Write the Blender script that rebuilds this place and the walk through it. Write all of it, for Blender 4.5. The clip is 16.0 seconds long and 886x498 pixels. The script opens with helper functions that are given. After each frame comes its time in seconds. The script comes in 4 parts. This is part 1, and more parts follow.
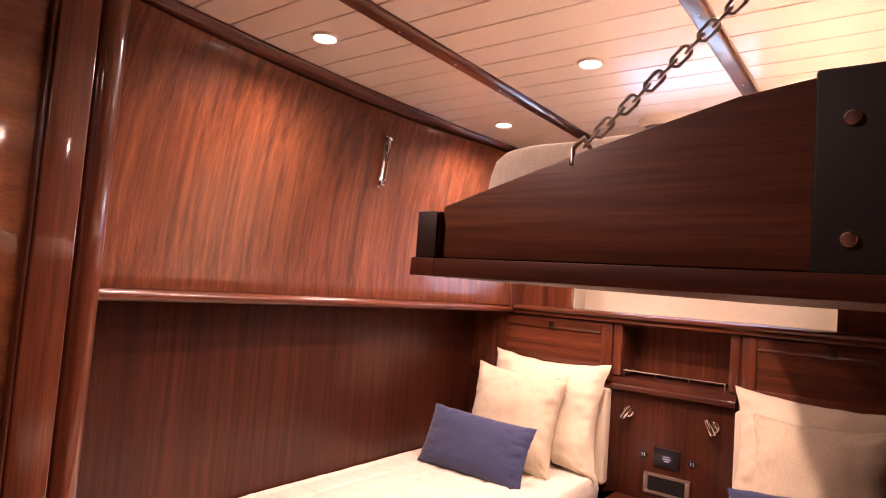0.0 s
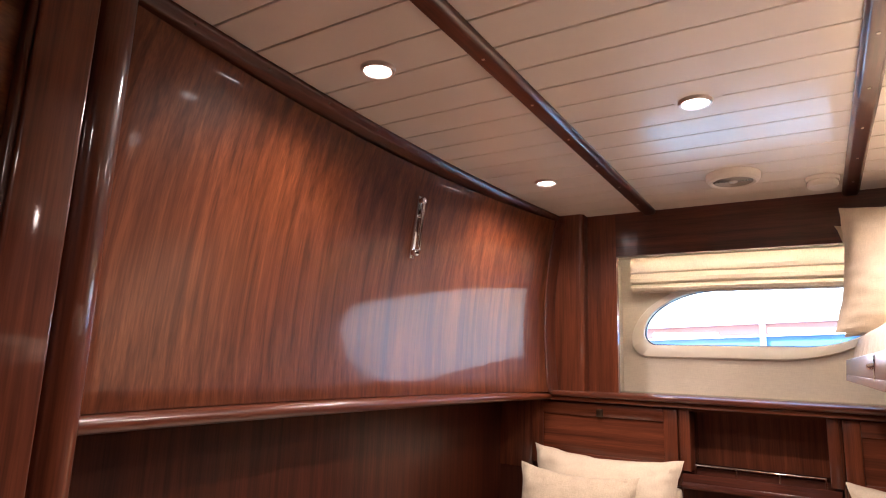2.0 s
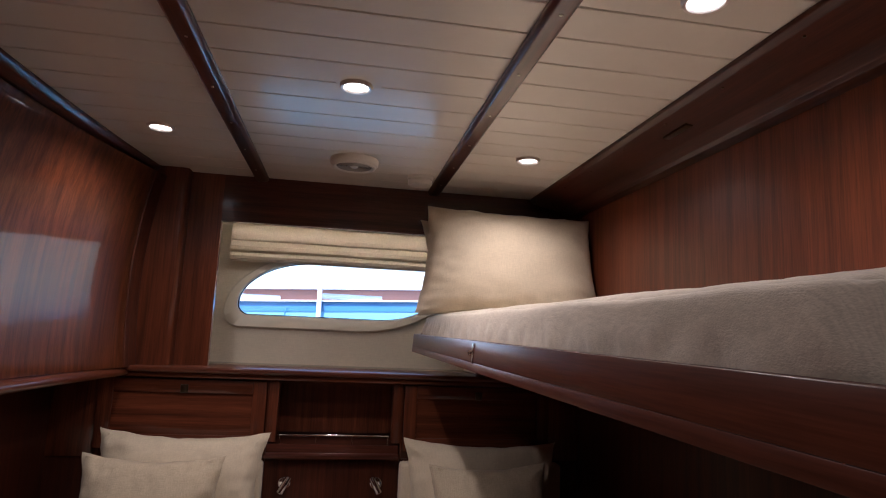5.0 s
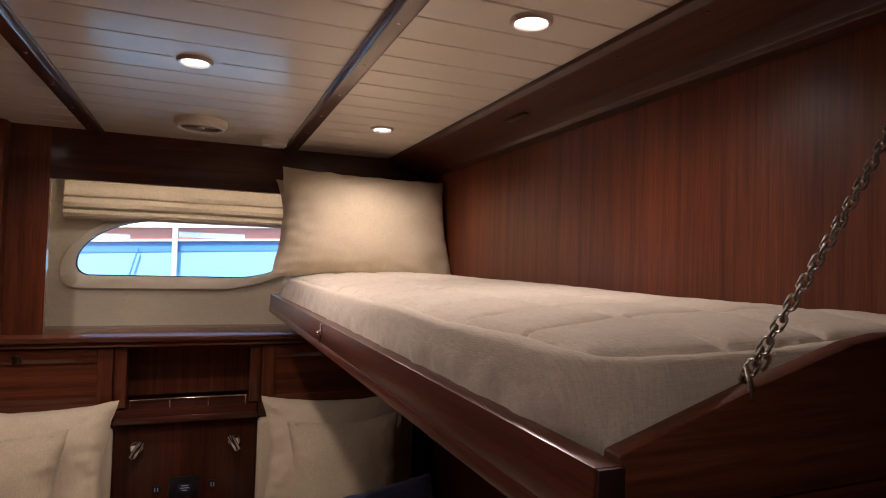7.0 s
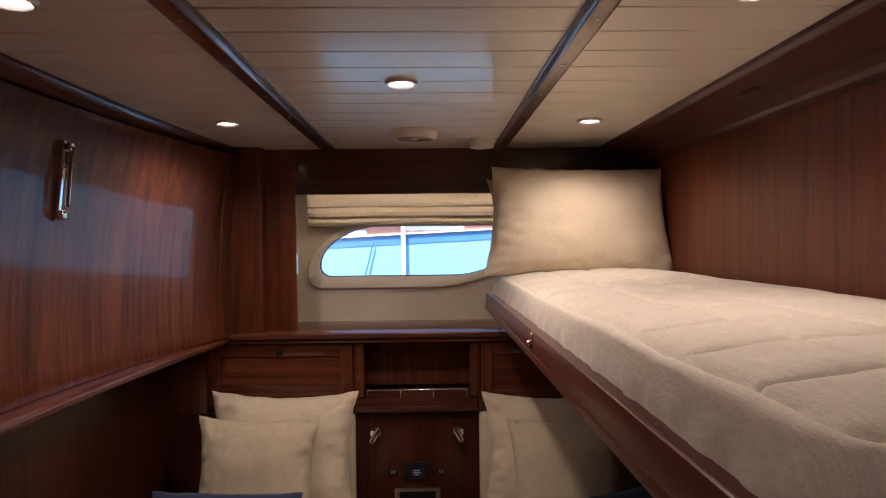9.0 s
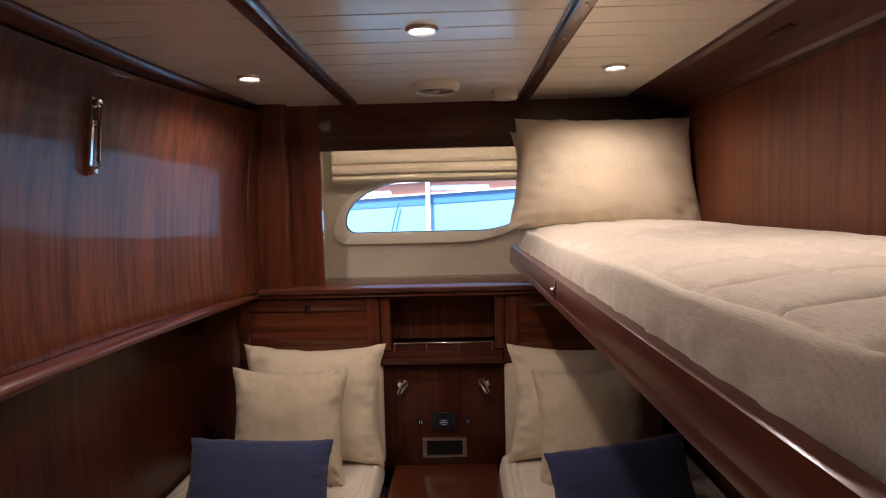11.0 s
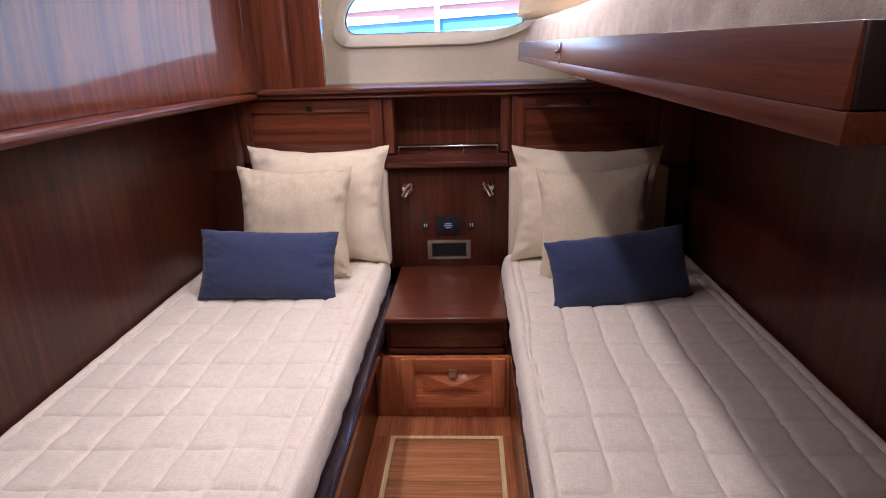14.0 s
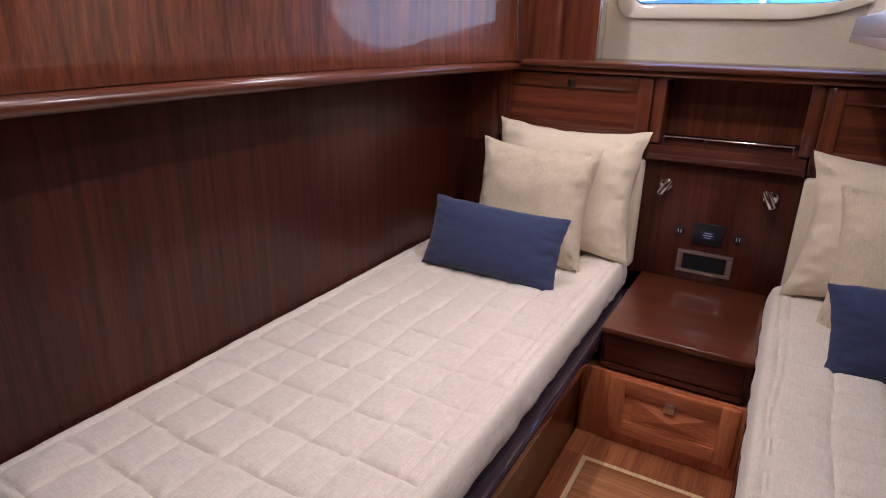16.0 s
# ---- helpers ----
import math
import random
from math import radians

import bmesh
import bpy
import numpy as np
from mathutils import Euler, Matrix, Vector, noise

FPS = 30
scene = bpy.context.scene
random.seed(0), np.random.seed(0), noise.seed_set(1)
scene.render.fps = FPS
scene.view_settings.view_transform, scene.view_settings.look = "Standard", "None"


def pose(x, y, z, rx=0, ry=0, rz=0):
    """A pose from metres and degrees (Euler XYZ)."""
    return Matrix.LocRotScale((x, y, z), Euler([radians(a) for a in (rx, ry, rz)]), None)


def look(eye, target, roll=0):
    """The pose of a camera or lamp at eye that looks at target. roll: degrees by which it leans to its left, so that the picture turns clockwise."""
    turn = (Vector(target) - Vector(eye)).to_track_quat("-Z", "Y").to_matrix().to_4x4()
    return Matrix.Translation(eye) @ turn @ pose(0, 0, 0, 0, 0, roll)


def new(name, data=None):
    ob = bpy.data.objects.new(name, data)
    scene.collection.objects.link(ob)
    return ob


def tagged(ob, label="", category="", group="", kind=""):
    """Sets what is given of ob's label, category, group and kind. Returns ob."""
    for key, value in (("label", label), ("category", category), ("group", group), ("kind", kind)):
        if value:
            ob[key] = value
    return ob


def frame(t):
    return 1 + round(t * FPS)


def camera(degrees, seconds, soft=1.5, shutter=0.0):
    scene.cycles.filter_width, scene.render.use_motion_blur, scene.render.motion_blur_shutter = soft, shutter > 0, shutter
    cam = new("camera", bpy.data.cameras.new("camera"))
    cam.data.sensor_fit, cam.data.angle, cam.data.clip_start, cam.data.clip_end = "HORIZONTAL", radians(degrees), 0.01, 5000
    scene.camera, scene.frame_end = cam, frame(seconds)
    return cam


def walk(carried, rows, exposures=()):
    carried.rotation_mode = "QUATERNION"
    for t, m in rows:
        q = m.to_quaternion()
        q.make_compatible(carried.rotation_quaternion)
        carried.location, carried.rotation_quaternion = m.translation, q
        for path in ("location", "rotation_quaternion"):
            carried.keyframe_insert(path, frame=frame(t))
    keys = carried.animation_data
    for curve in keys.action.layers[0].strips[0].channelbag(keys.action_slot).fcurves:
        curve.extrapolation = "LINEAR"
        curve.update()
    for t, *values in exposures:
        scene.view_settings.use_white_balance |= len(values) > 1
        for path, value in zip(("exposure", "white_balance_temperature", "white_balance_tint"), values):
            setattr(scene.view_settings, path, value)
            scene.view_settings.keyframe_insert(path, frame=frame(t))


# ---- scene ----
cam = camera(73.0, 16.0, 1.1)
PATH = [
    (0, (0.757, -2.607, 1.267), (-0.449, -1.016, 1.394), 4.3),
    (0.5, (0.608, -2.581, 1.306), (-0.608, -1.008, 1.519), 4.7),
    (1, (0.476, -2.543, 1.314), (-0.733, -0.972, 1.585), 3.4),
    (1.5, (0.337, -2.478, 1.333), (-0.794, -0.863, 1.665), 2.3),
    (2, (0.218, -2.477, 1.311), (-0.824, -0.811, 1.682), 2.0),
    (2.5, (0.08, -2.485, 1.309), (-0.703, -0.685, 1.692), 1.7),
    (3, (0.023, -2.469, 1.322), (-0.479, -0.557, 1.628), 0.4),
    (3.5, (0.001, -2.374, 1.319), (-0.292, -0.413, 1.574), 0.3),
    (4, (0.011, -2.329, 1.322), (-0.191, -0.364, 1.635), 1.5),
    (4.5, (-0.009, -2.335, 1.338), (-0.031, -0.364, 1.68), 3.0),
    (5, (-0.007, -2.399, 1.371), (0.315, -0.446, 1.654), 2.5),
    (7.5, (0.042, -2.493, 1.532), (0.783, -0.635, 1.536), 1.9),
    (8, (0.057, -2.47, 1.553), (0.434, -0.507, 1.515), 0.6),
    (8.2, (0.063, -2.455, 1.565), (0.238, -0.463, 1.549), 0.3),
    (10.5, (0.066, -2.452, 1.584), (0.044, -0.453, 1.526), -1.1),
    (11, (0.07, -2.461, 1.545), (0.023, -0.467, 1.403), -1.4),
    (11.5, (0.07, -2.472, 1.508), (0.011, -0.489, 1.255), -1.5),
    (12, (0.063, -2.484, 1.461), (0.012, -0.521, 1.084), -1.3),
    (12.5, (0.063, -2.506, 1.431), (0.019, -0.561, 0.967), -1.7),
    (13, (0.076, -2.493, 1.389), (0.013, -0.584, 0.795), -2.5),
    (13.5, (0.086, -2.473, 1.367), (0.006, -0.589, 0.703), -2.0),
    (14, (0.101, -2.467, 1.339), (0.003, -0.57, 0.713), -1.6),
    (14.5, (0.149, -2.453, 1.324), (-0.024, -0.547, 0.744), -0.5),
    (15, (0.175, -2.408, 1.307), (-0.234, -0.534, 0.742), -1.2),
    (15.5, (0.194, -2.297, 1.312), (-0.424, -0.5, 0.687), 0.3),
    (16, (0.184, -2.247, 1.308), (-0.743, -0.613, 0.622), 1.1),
]
EXPOSURES = [
    (0.0, 3.80, 7350, 48), (0.5, 3.72, 7050, 38), (1.5, 3.35, 6400, 28), (2.5, 2.84, 5850, 20), (3.5, 2.30, 5450, 18), (5.0, 1.52, 5550, 18),
    (7.5, 1.56, 6250, 21), (8.2, 1.55, 6250, 21), (11.0, 1.76, 6150, 19), (12.5, 2.72, 5650, 21), (14.5, 2.86, 5200, 22), (16.0, 2.64, 5250, 19),
]
walk(cam, [(t, look(eye, target, roll)) for t, eye, target, roll in PATH], EXPOSURES)

# ---------------------------------------------------------------- world and sun
world = bpy.data.worlds.new("sky")
scene.world = world
world.use_nodes = True
wn = world.node_tree.nodes
sky = wn.new("ShaderNodeTexSky")
sky.sky_type = "NISHITA"
sky.sun_disc = False
sky.sun_elevation = radians(48)
sky.sun_rotation = radians(200)
wn["Background"].inputs["Strength"].default_value = 0.14
world.node_tree.links.new(sky.outputs["Color"], wn["Background"].inputs["Color"])
sun = new("sun", bpy.data.lights.new("sun", "SUN"))
sun.data.energy = 3.2
sun.data.angle = radians(0.5)
sun.data.color = (1.0, 0.95, 0.88)
sun.matrix_world = look((-1.5, -4.0, 5.0), (0, 0, 0))

LAMP_POWER = 3.35
LAMP_COLOUR = (1.0, 0.83, 0.68)
CEIL = 1.992


# ---------------------------------------------------------------- mesh helpers
def box(lo, hi, bevel=0.0, seg=2, bm=None):
    """A box between two corners, its edges rounded."""
    own = bmesh.new()
    bmesh.ops.create_cube(own, size=1)
    for v in own.verts:
        v.co = Vector([(a + b) / 2 + c * (b - a) for a, b, c in zip(lo, hi, v.co)])
    if bevel:
        bmesh.ops.bevel(own, geom=own.edges[:], offset=bevel, segments=seg, profile=0.5, affect="EDGES")
    if bm is None:
        return own
    join(bm, own)
    return bm


def join(bm, other):
    me = bpy.data.meshes.new("tmp")
    other.to_mesh(me)
    other.free()
    bm.from_mesh(me)
    bpy.data.meshes.remove(me)
    return bm


def prism(points, axis, a, b, bevel=0.0, seg=2):
    """A polygon of two coordinates, drawn out along an axis from a to b."""
    def put(p, w):
        return {"x": (w, p[0], p[1]), "y": (p[0], w, p[1]), "z": (p[0], p[1], w)}[axis]
    bm = bmesh.new()
    one = [bm.verts.new(put(p, a)) for p in points]
    two = [bm.verts.new(put(p, b)) for p in points]
    n = len(points)
    bm.faces.new(one)
    bm.faces.new(two[::-1])
    for i in range(n):
        bm.faces.new((one[i], two[i], two[(i + 1) % n], one[(i + 1) % n]))
    bmesh.ops.recalc_face_normals(bm, faces=bm.faces[:])
    if bevel:
        bmesh.ops.bevel(bm, geom=bm.edges[:], offset=bevel, segments=seg, profile=0.5, affect="EDGES")
    return bm


def rod(p0, p1, r, seg=16, r2=None, bevel=0.0, bm=None):
    """A round bar from p0 to p1."""
    p0, p1 = Vector(p0), Vector(p1)
    own = bmesh.new()
    bmesh.ops.create_cone(own, cap_ends=True, segments=seg, radius1=r, radius2=r if r2 is None else r2, depth=(p1 - p0).length)
    if bevel:
        rims = [e for e in own.edges if abs(e.verts[0].co.z - e.verts[1].co.z) < 1e-6]
        bmesh.ops.bevel(own, geom=rims, offset=bevel, segments=3, profile=0.5, affect="EDGES")
    turn = (p1 - p0).to_track_quat("Z", "Y").to_matrix().to_4x4()
    own.transform(Matrix.Translation((p0 + p1) / 2) @ turn)
    if bm is None:
        return own
    return join(bm, own)


def lathe(profile, centre, seg=40):
    """Rings of (radius, height) about an upright axis through centre."""
    bm = bmesh.new()
    rings = []
    for r, h in profile:
        if r < 1e-6:
            rings.append([bm.verts.new((centre[0], centre[1], centre[2] + h))])
        else:
            rings.append([bm.verts.new((centre[0] + r * math.cos(2 * math.pi * k / seg), centre[1] + r * math.sin(2 * math.pi * k / seg), centre[2] + h)) for k in range(seg)])
    for a, b in zip(rings, rings[1:]):
        for k in range(seg):
            l = (k + 1) % seg
            if len(a) == 1:
                bm.faces.new((a[0], b[k], b[l]))
            elif len(b) == 1:
                bm.faces.new((a[k], b[0], a[l]))
            else:
                bm.faces.new((a[k], b[k], b[l], a[l]))
    bmesh.ops.recalc_face_normals(bm, faces=bm.faces[:])
    return bm


def tube(path, r, seg=10, closed=False):
    """A round wire along a list of places."""
    bm = bmesh.new()
    pts = [Vector(p) for p in path]
    n = len(pts)
    rings = []
    for i, p in enumerate(pts):
        a = pts[(i - 1) % n] if closed or i > 0 else p
        b = pts[(i + 1) % n] if closed or i < n - 1 else p
        turn = (b - a).to_track_quat("Z", "Y").to_matrix()
        rings.append([bm.verts.new(p + turn @ Vector((r * math.cos(2 * math.pi * k / seg), r * math.sin(2 * math.pi * k / seg), 0))) for k in range(seg)])
    for i in range(n if closed else n - 1):
        a, b = rings[i], rings[(i + 1) % n]
        for k in range(seg):
            bm.faces.new((a[k], a[(k + 1) % seg], b[(k + 1) % seg], b[k]))
    if not closed:
        bm.faces.new(rings[0][::-1])
        bm.faces.new(rings[-1])
    bmesh.ops.recalc_face_normals(bm, faces=bm.faces[:])
    return bm


def mesh_of(name, bm, material, smooth=True):
    me = bpy.data.meshes.new(name)
    bm.to_mesh(me)
    bm.free()
    me.materials.append(material)
    if smooth:
        me.polygons.foreach_set("use_smooth", [True] * len(me.polygons))
        me.set_sharp_from_angle(angle=radians(40))
    return me


def thing(name, at, label, category, group="", kind=""):
    """The empty at the base of a thing of several parts."""
    ob = new(name)
    ob.empty_display_size = 0.05
    ob.location = at
    return tagged(ob, label, category, group, kind)


def part(name, bm, material, parent, label="", smooth=True):
    """One mesh under a thing or a part, its places given in the world."""
    ob = new(name, mesh_of(name, bm, material, smooth))
    ob.parent = parent
    if parent.parent is None:
        ob.matrix_parent_inverse = Matrix.Translation(-Vector(parent.location))
    return tagged(ob, label)


def piece(name, me, parent, at):
    """A piece on a shared mesh, at a place in the world; its parent is a mesh or an empty of the top level."""
    ob = new(name, me)
    ob.parent = parent
    ob.matrix_parent_inverse = Matrix.Translation(-Vector(parent.location))
    ob.matrix_basis = at
    return ob


def single(name, bm, material, label, category, group="", kind="", smooth=True):
    """A thing that is one mesh, with its origin at its base."""
    lo = Vector([min(v.co[i] for v in bm.verts) for i in range(3)])
    hi = Vector([max(v.co[i] for v in bm.verts) for i in range(3)])
    base = Vector(((lo.x + hi.x) / 2, (lo.y + hi.y) / 2, lo.z))
    bmesh.ops.translate(bm, verts=bm.verts[:], vec=-base)
    ob = new(name, mesh_of(name, bm, material, smooth))
    ob.location = base
    return tagged(ob, label, category, group, kind)


def structure(name, bm, material, label, category, smooth=True):
    ob = new(name, mesh_of(name, bm, material, smooth))
    return tagged(ob, label, category, "", "structure")


# ---------------------------------------------------------------- materials
def material(name):
    m = bpy.data.materials.new(name)
    m.use_nodes = True
    n = m.node_tree.nodes
    return m, n, m.node_tree.links, n["Principled BSDF"]


def ramp(n, stops):
    r = n.new("ShaderNodeValToRGB")
    while len(r.color_ramp.elements) < len(stops):
        r.color_ramp.elements.new(0.5)
    for e, (p, c) in zip(r.color_ramp.elements, stops):
        e.position, e.color = p, (*c, 1)
    return r


def noise_tex(n, l, coords, scale, size, detail=4.0, rough=0.55, distort=0.0):
    mp = n.new("ShaderNodeMapping")
    mp.inputs["Scale"].default_value = scale
    l.new(coords, mp.inputs["Vector"])
    t = n.new("ShaderNodeTexNoise")
    t.inputs["Scale"].default_value = size
    t.inputs["Detail"].default_value = detail
    t.inputs["Roughness"].default_value = rough
    t.inputs["Distortion"].default_value = distort
    l.new(mp.outputs["Vector"], t.inputs["Vector"])
    return t


def mixed(n, l, kind, fac, a, b):
    mx = n.new("ShaderNodeMix")
    mx.data_type = "RGBA"
    mx.blend_type = kind
    for socket, value in ((mx.inputs[0], fac), (mx.inputs[6], a), (mx.inputs[7], b)):
        if isinstance(value, bpy.types.NodeSocket):
            l.new(value, socket)
        elif isinstance(value, tuple):
            socket.default_value = (*value, 1)
        else:
            socket.default_value = value
    return mx.outputs[2]


def wood(name, axis, dark, light, ribbon=1.0, contrast=1.0, coat=1.0, coat_rough=0.07, rough=0.36, lean=0.0):
    """Varnished wood with its grain along an axis: broad ribbons, fine pores, a clear coat."""
    m, n, l, bsdf = material(name)
    tc = n.new("ShaderNodeTexCoord")
    info = n.new("ShaderNodeObjectInfo")
    shift = n.new("ShaderNodeVectorMath")
    shift.operation = "MULTIPLY_ADD"
    comb = n.new("ShaderNodeCombineXYZ")
    for k in range(3):
        l.new(info.outputs["Random"], comb.inputs[k])
    l.new(comb.outputs[0], shift.inputs[0])
    shift.inputs[1].default_value = (3.1, 5.3, 2.7)
    l.new(tc.outputs["Object"], shift.inputs[2])
    turn = n.new("ShaderNodeMapping")
    turn.inputs["Rotation"].default_value = (radians(lean), 0, 0)
    l.new(shift.outputs[0], turn.inputs["Vector"])
    src = turn.outputs["Vector"]
    along = "xyz".index(axis)
    broad = [26 * ribbon] * 3
    broad[along] = 0.9
    fine = [240.0] * 3
    fine[along] = 9.0
    big = [3.0] * 3
    big[along] = 0.7
    t1 = noise_tex(n, l, src, broad, 1.0, 3.0, 0.6, 0.35)
    t2 = noise_tex(n, l, src, fine, 1.0, 2.0, 0.6, 0.2)
    t3 = noise_tex(n, l, src, big, 1.0, 2.0, 0.5, 0.4)
    w = 0.17 / contrast
    mid = tuple((a + b) / 2 for a, b in zip(dark, light))
    r1 = ramp(n, [(0.5 - w, dark), (0.5, mid), (0.5 + w, light)])
    l.new(t1.outputs["Fac"], r1.inputs["Fac"])
    r2 = ramp(n, [(0.3, (0.62, 0.6, 0.58)), (0.62, (1.08, 1.08, 1.08))])
    l.new(t2.outputs["Fac"], r2.inputs["Fac"])
    r3 = ramp(n, [(0.3, (0.72, 0.7, 0.68)), (0.7, (1.12, 1.12, 1.12))])
    l.new(t3.outputs["Fac"], r3.inputs["Fac"])
    c = mixed(n, l, "MULTIPLY", 0.75, r1.outputs["Color"], r2.outputs["Color"])
    c = mixed(n, l, "MULTIPLY", 1.0, c, r3.outputs["Color"])
    l.new(c, bsdf.inputs["Base Color"])
    bsdf.inputs["Roughness"].default_value = rough
    bsdf.inputs["Coat Weight"].default_value = coat
    bsdf.inputs["Coat Roughness"].default_value = coat_rough
    bsdf.inputs["Coat IOR"].default_value = 1.5
    bsdf.inputs["Specular IOR Level"].default_value = 0.22
    bump = n.new("ShaderNodeBump")
    bump.inputs["Strength"].default_value = 0.06
    bump.inputs["Distance"].default_value = 0.001
    l.new(t2.outputs["Fac"], bump.inputs["Height"])
    l.new(bump.outputs["Normal"], bsdf.inputs["Normal"])
    return m


MD, ML = (0.068, 0.017, 0.0085), (0.19, 0.052, 0.021)
wood_z = wood("mahogany upright", "z", MD, ML, 1.3, 0.8)
wood_panel = wood("sapele ribbon panel", "z", (0.070, 0.0185, 0.0078), (0.198, 0.058, 0.0205), 1.6, 0.82, coat=0.38, coat_rough=0.05, rough=0.34, lean=6)
wood_right = wood("mahogany wall panel", "z", (0.095, 0.025, 0.011), (0.20, 0.055, 0.022), 1.6, 0.8, coat=0.35, coat_rough=0.3, rough=0.45)
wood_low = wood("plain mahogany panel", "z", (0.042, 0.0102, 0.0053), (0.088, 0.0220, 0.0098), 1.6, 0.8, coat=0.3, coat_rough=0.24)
wood_x = wood("mahogany crosswise", "x", MD, ML, 1.3, 0.75)
wood_y = wood("mahogany lengthwise", "y", MD, ML, 1.3, 0.8, coat=0.6, coat_rough=0.18)
wood_dark = wood("dark mahogany", "z", (0.05, 0.013, 0.008), (0.12, 0.033, 0.016), coat=0.8, coat_rough=0.16)
wood_dark_x = wood("dark mahogany crosswise", "x", (0.05, 0.013, 0.008), (0.12, 0.033, 0.016), coat=0.8, coat_rough=0.16)
wood_dark_y = wood("dark mahogany lengthwise", "y", (0.05, 0.013, 0.008), (0.12, 0.033, 0.016), coat=0.8, coat_rough=0.16)
wood_cornice = wood("deep brown cornice wood", "y", (0.034, 0.009, 0.006), (0.080, 0.022, 0.011), coat=0.25, coat_rough=0.2)
wood_bunk_x = wood("bunk board mahogany", "x", (0.075, 0.022, 0.011), (0.20, 0.066, 0.029), 0.7, coat=0.15, coat_rough=0.3, rough=0.5)
wood_front = wood("bunk front mahogany", "y", (0.085, 0.021, 0.010), (0.17, 0.045, 0.020), 1.3, 0.6, coat=0.72, coat_rough=0.23, rough=0.45)
wood_table = wood("table top mahogany", "x", (0.085, 0.022, 0.011), (0.15, 0.040, 0.017), 1.3, 0.6, coat_rough=0.15)
wood_door = wood("door panel mahogany", "y", (0.15, 0.045, 0.016), (0.30, 0.105, 0.038), 0.6, 0.9)
# floor and step woods: colours raised to stand in for missing lamplight
wood_floor = wood("floor teak", "x", (0.36, 0.13, 0.047), (0.66, 0.31, 0.13), 1.4, 1.0, 0.7, 0.12)
wood_floor_edge = wood("floor mahogany", "y", (0.27, 0.085, 0.032), (0.48, 0.17, 0.065), 1.2, 1.0, 0.7, 0.1)
wood_lit = wood("lamplit mahogany", "z", (0.54, 0.155, 0.055), (0.76, 0.28, 0.105), 1.0, 0.9)
wood_lit_x = wood("lamplit mahogany crosswise", "x", (0.54, 0.155, 0.055), (0.76, 0.28, 0.105), 1.0, 0.9)
maple = wood("maple inlay", "y", (0.78, 0.58, 0.28), (0.88, 0.70, 0.40), 0.6, 0.6, 0.6, 0.15)


def paint(name, colour, rough=0.4, metal=0.0, coat=0.0, coat_rough=0.1, vary=0.06, size=6.0):
    m, n, l, bsdf = material(name)
    tc = n.new("ShaderNodeTexCoord")
    t = noise_tex(n, l, tc.outputs["Object"], (1, 1, 1), size, 5.0, 0.6)
    r = ramp(n, [(0.3, tuple(c * (1 - vary) for c in colour)), (0.7, tuple(min(1, c * (1 + vary)) for c in colour))])
    l.new(t.outputs["Fac"], r.inputs["Fac"])
    l.new(r.outputs["Color"], bsdf.inputs["Base Color"])
    bsdf.inputs["Roughness"].default_value = rough
    bsdf.inputs["Metallic"].default_value = metal
    bsdf.inputs["Coat Weight"].default_value = coat
    bsdf.inputs["Coat Roughness"].default_value = coat_rough
    return m


def cloth(name, colour, thread=620.0, rough=0.9, bump_size=0.0016, vary=0.055, sheen=0.25):
    """Woven linen: crossing threads of uneven thickness with slubs, over a faint unevenness of the dye."""
    m, n, l, bsdf = material(name)
    tc = n.new("ShaderNodeTexCoord")
    a = noise_tex(n, l, tc.outputs["Object"], (thread, thread * 0.08, thread * 0.08), 1.0, 1.0)
    b = noise_tex(n, l, tc.outputs["Object"], (thread * 0.08, thread * 0.6, thread), 1.0, 1.0)
    big = noise_tex(n, l, tc.outputs["Object"], (1, 1, 1), 5.0, 4.0)
    weave = mixed(n, l, "MIX", 0.5, a.outputs["Fac"], b.outputs["Fac"])
    r = ramp(n, [(0.3, tuple(c * (1 - 2.2 * vary) for c in colour)), (0.68, tuple(min(1, c * (1 + vary)) for c in colour))])
    l.new(weave, r.inputs["Fac"])
    r2 = ramp(n, [(0.3, (0.93, 0.92, 0.91)), (0.7, (1.0, 1.0, 1.0))])
    l.new(big.outputs["Fac"], r2.inputs["Fac"])
    c = mixed(n, l, "MULTIPLY", 1.0, r.outputs["Color"], r2.outputs["Color"])
    l.new(c, bsdf.inputs["Base Color"])
    bsdf.inputs["Roughness"].default_value = rough
    bsdf.inputs["Specular IOR Level"].default_value = 0.2
    bsdf.inputs["Sheen Weight"].default_value = sheen
    bump = n.new("ShaderNodeBump")
    bump.inputs["Strength"].default_value = 0.5
    bump.inputs["Distance"].default_value = bump_size
    l.new(weave, bump.inputs["Height"])
    l.new(bump.outputs["Normal"], bsdf.inputs["Normal"])
    return m


ceiling_white = paint("cream ceiling lacquer", (0.70, 0.64, 0.55), 0.42, coat=0.42, coat_rough=0.13, vary=0.03)
cream_lining = cloth("cream wall lining", (0.72, 0.66, 0.54), 500.0, 0.7, 0.0005, 0.05, 0.0)
cream_trim = paint("cream window trim", (0.74, 0.69, 0.58), 0.35, coat=0.3, vary=0.02)
linen = cloth("natural linen", (0.70, 0.605, 0.448))
linen_front = cloth("coarse natural linen", (0.585, 0.495, 0.355), 620.0, vary=0.085)
quilt = cloth("quilted bedspread", (0.72, 0.648, 0.540), 560.0, bump_size=0.002, vary=0.075)
ticking = cloth("white mattress ticking", (0.78, 0.76, 0.74), 900.0, vary=0.03)
navy = cloth("navy cotton", (0.040, 0.052, 0.118), 700.0, vary=0.10)
blind_cloth = cloth("cream blind cloth", (0.70, 0.62, 0.50), 700.0, vary=0.08)
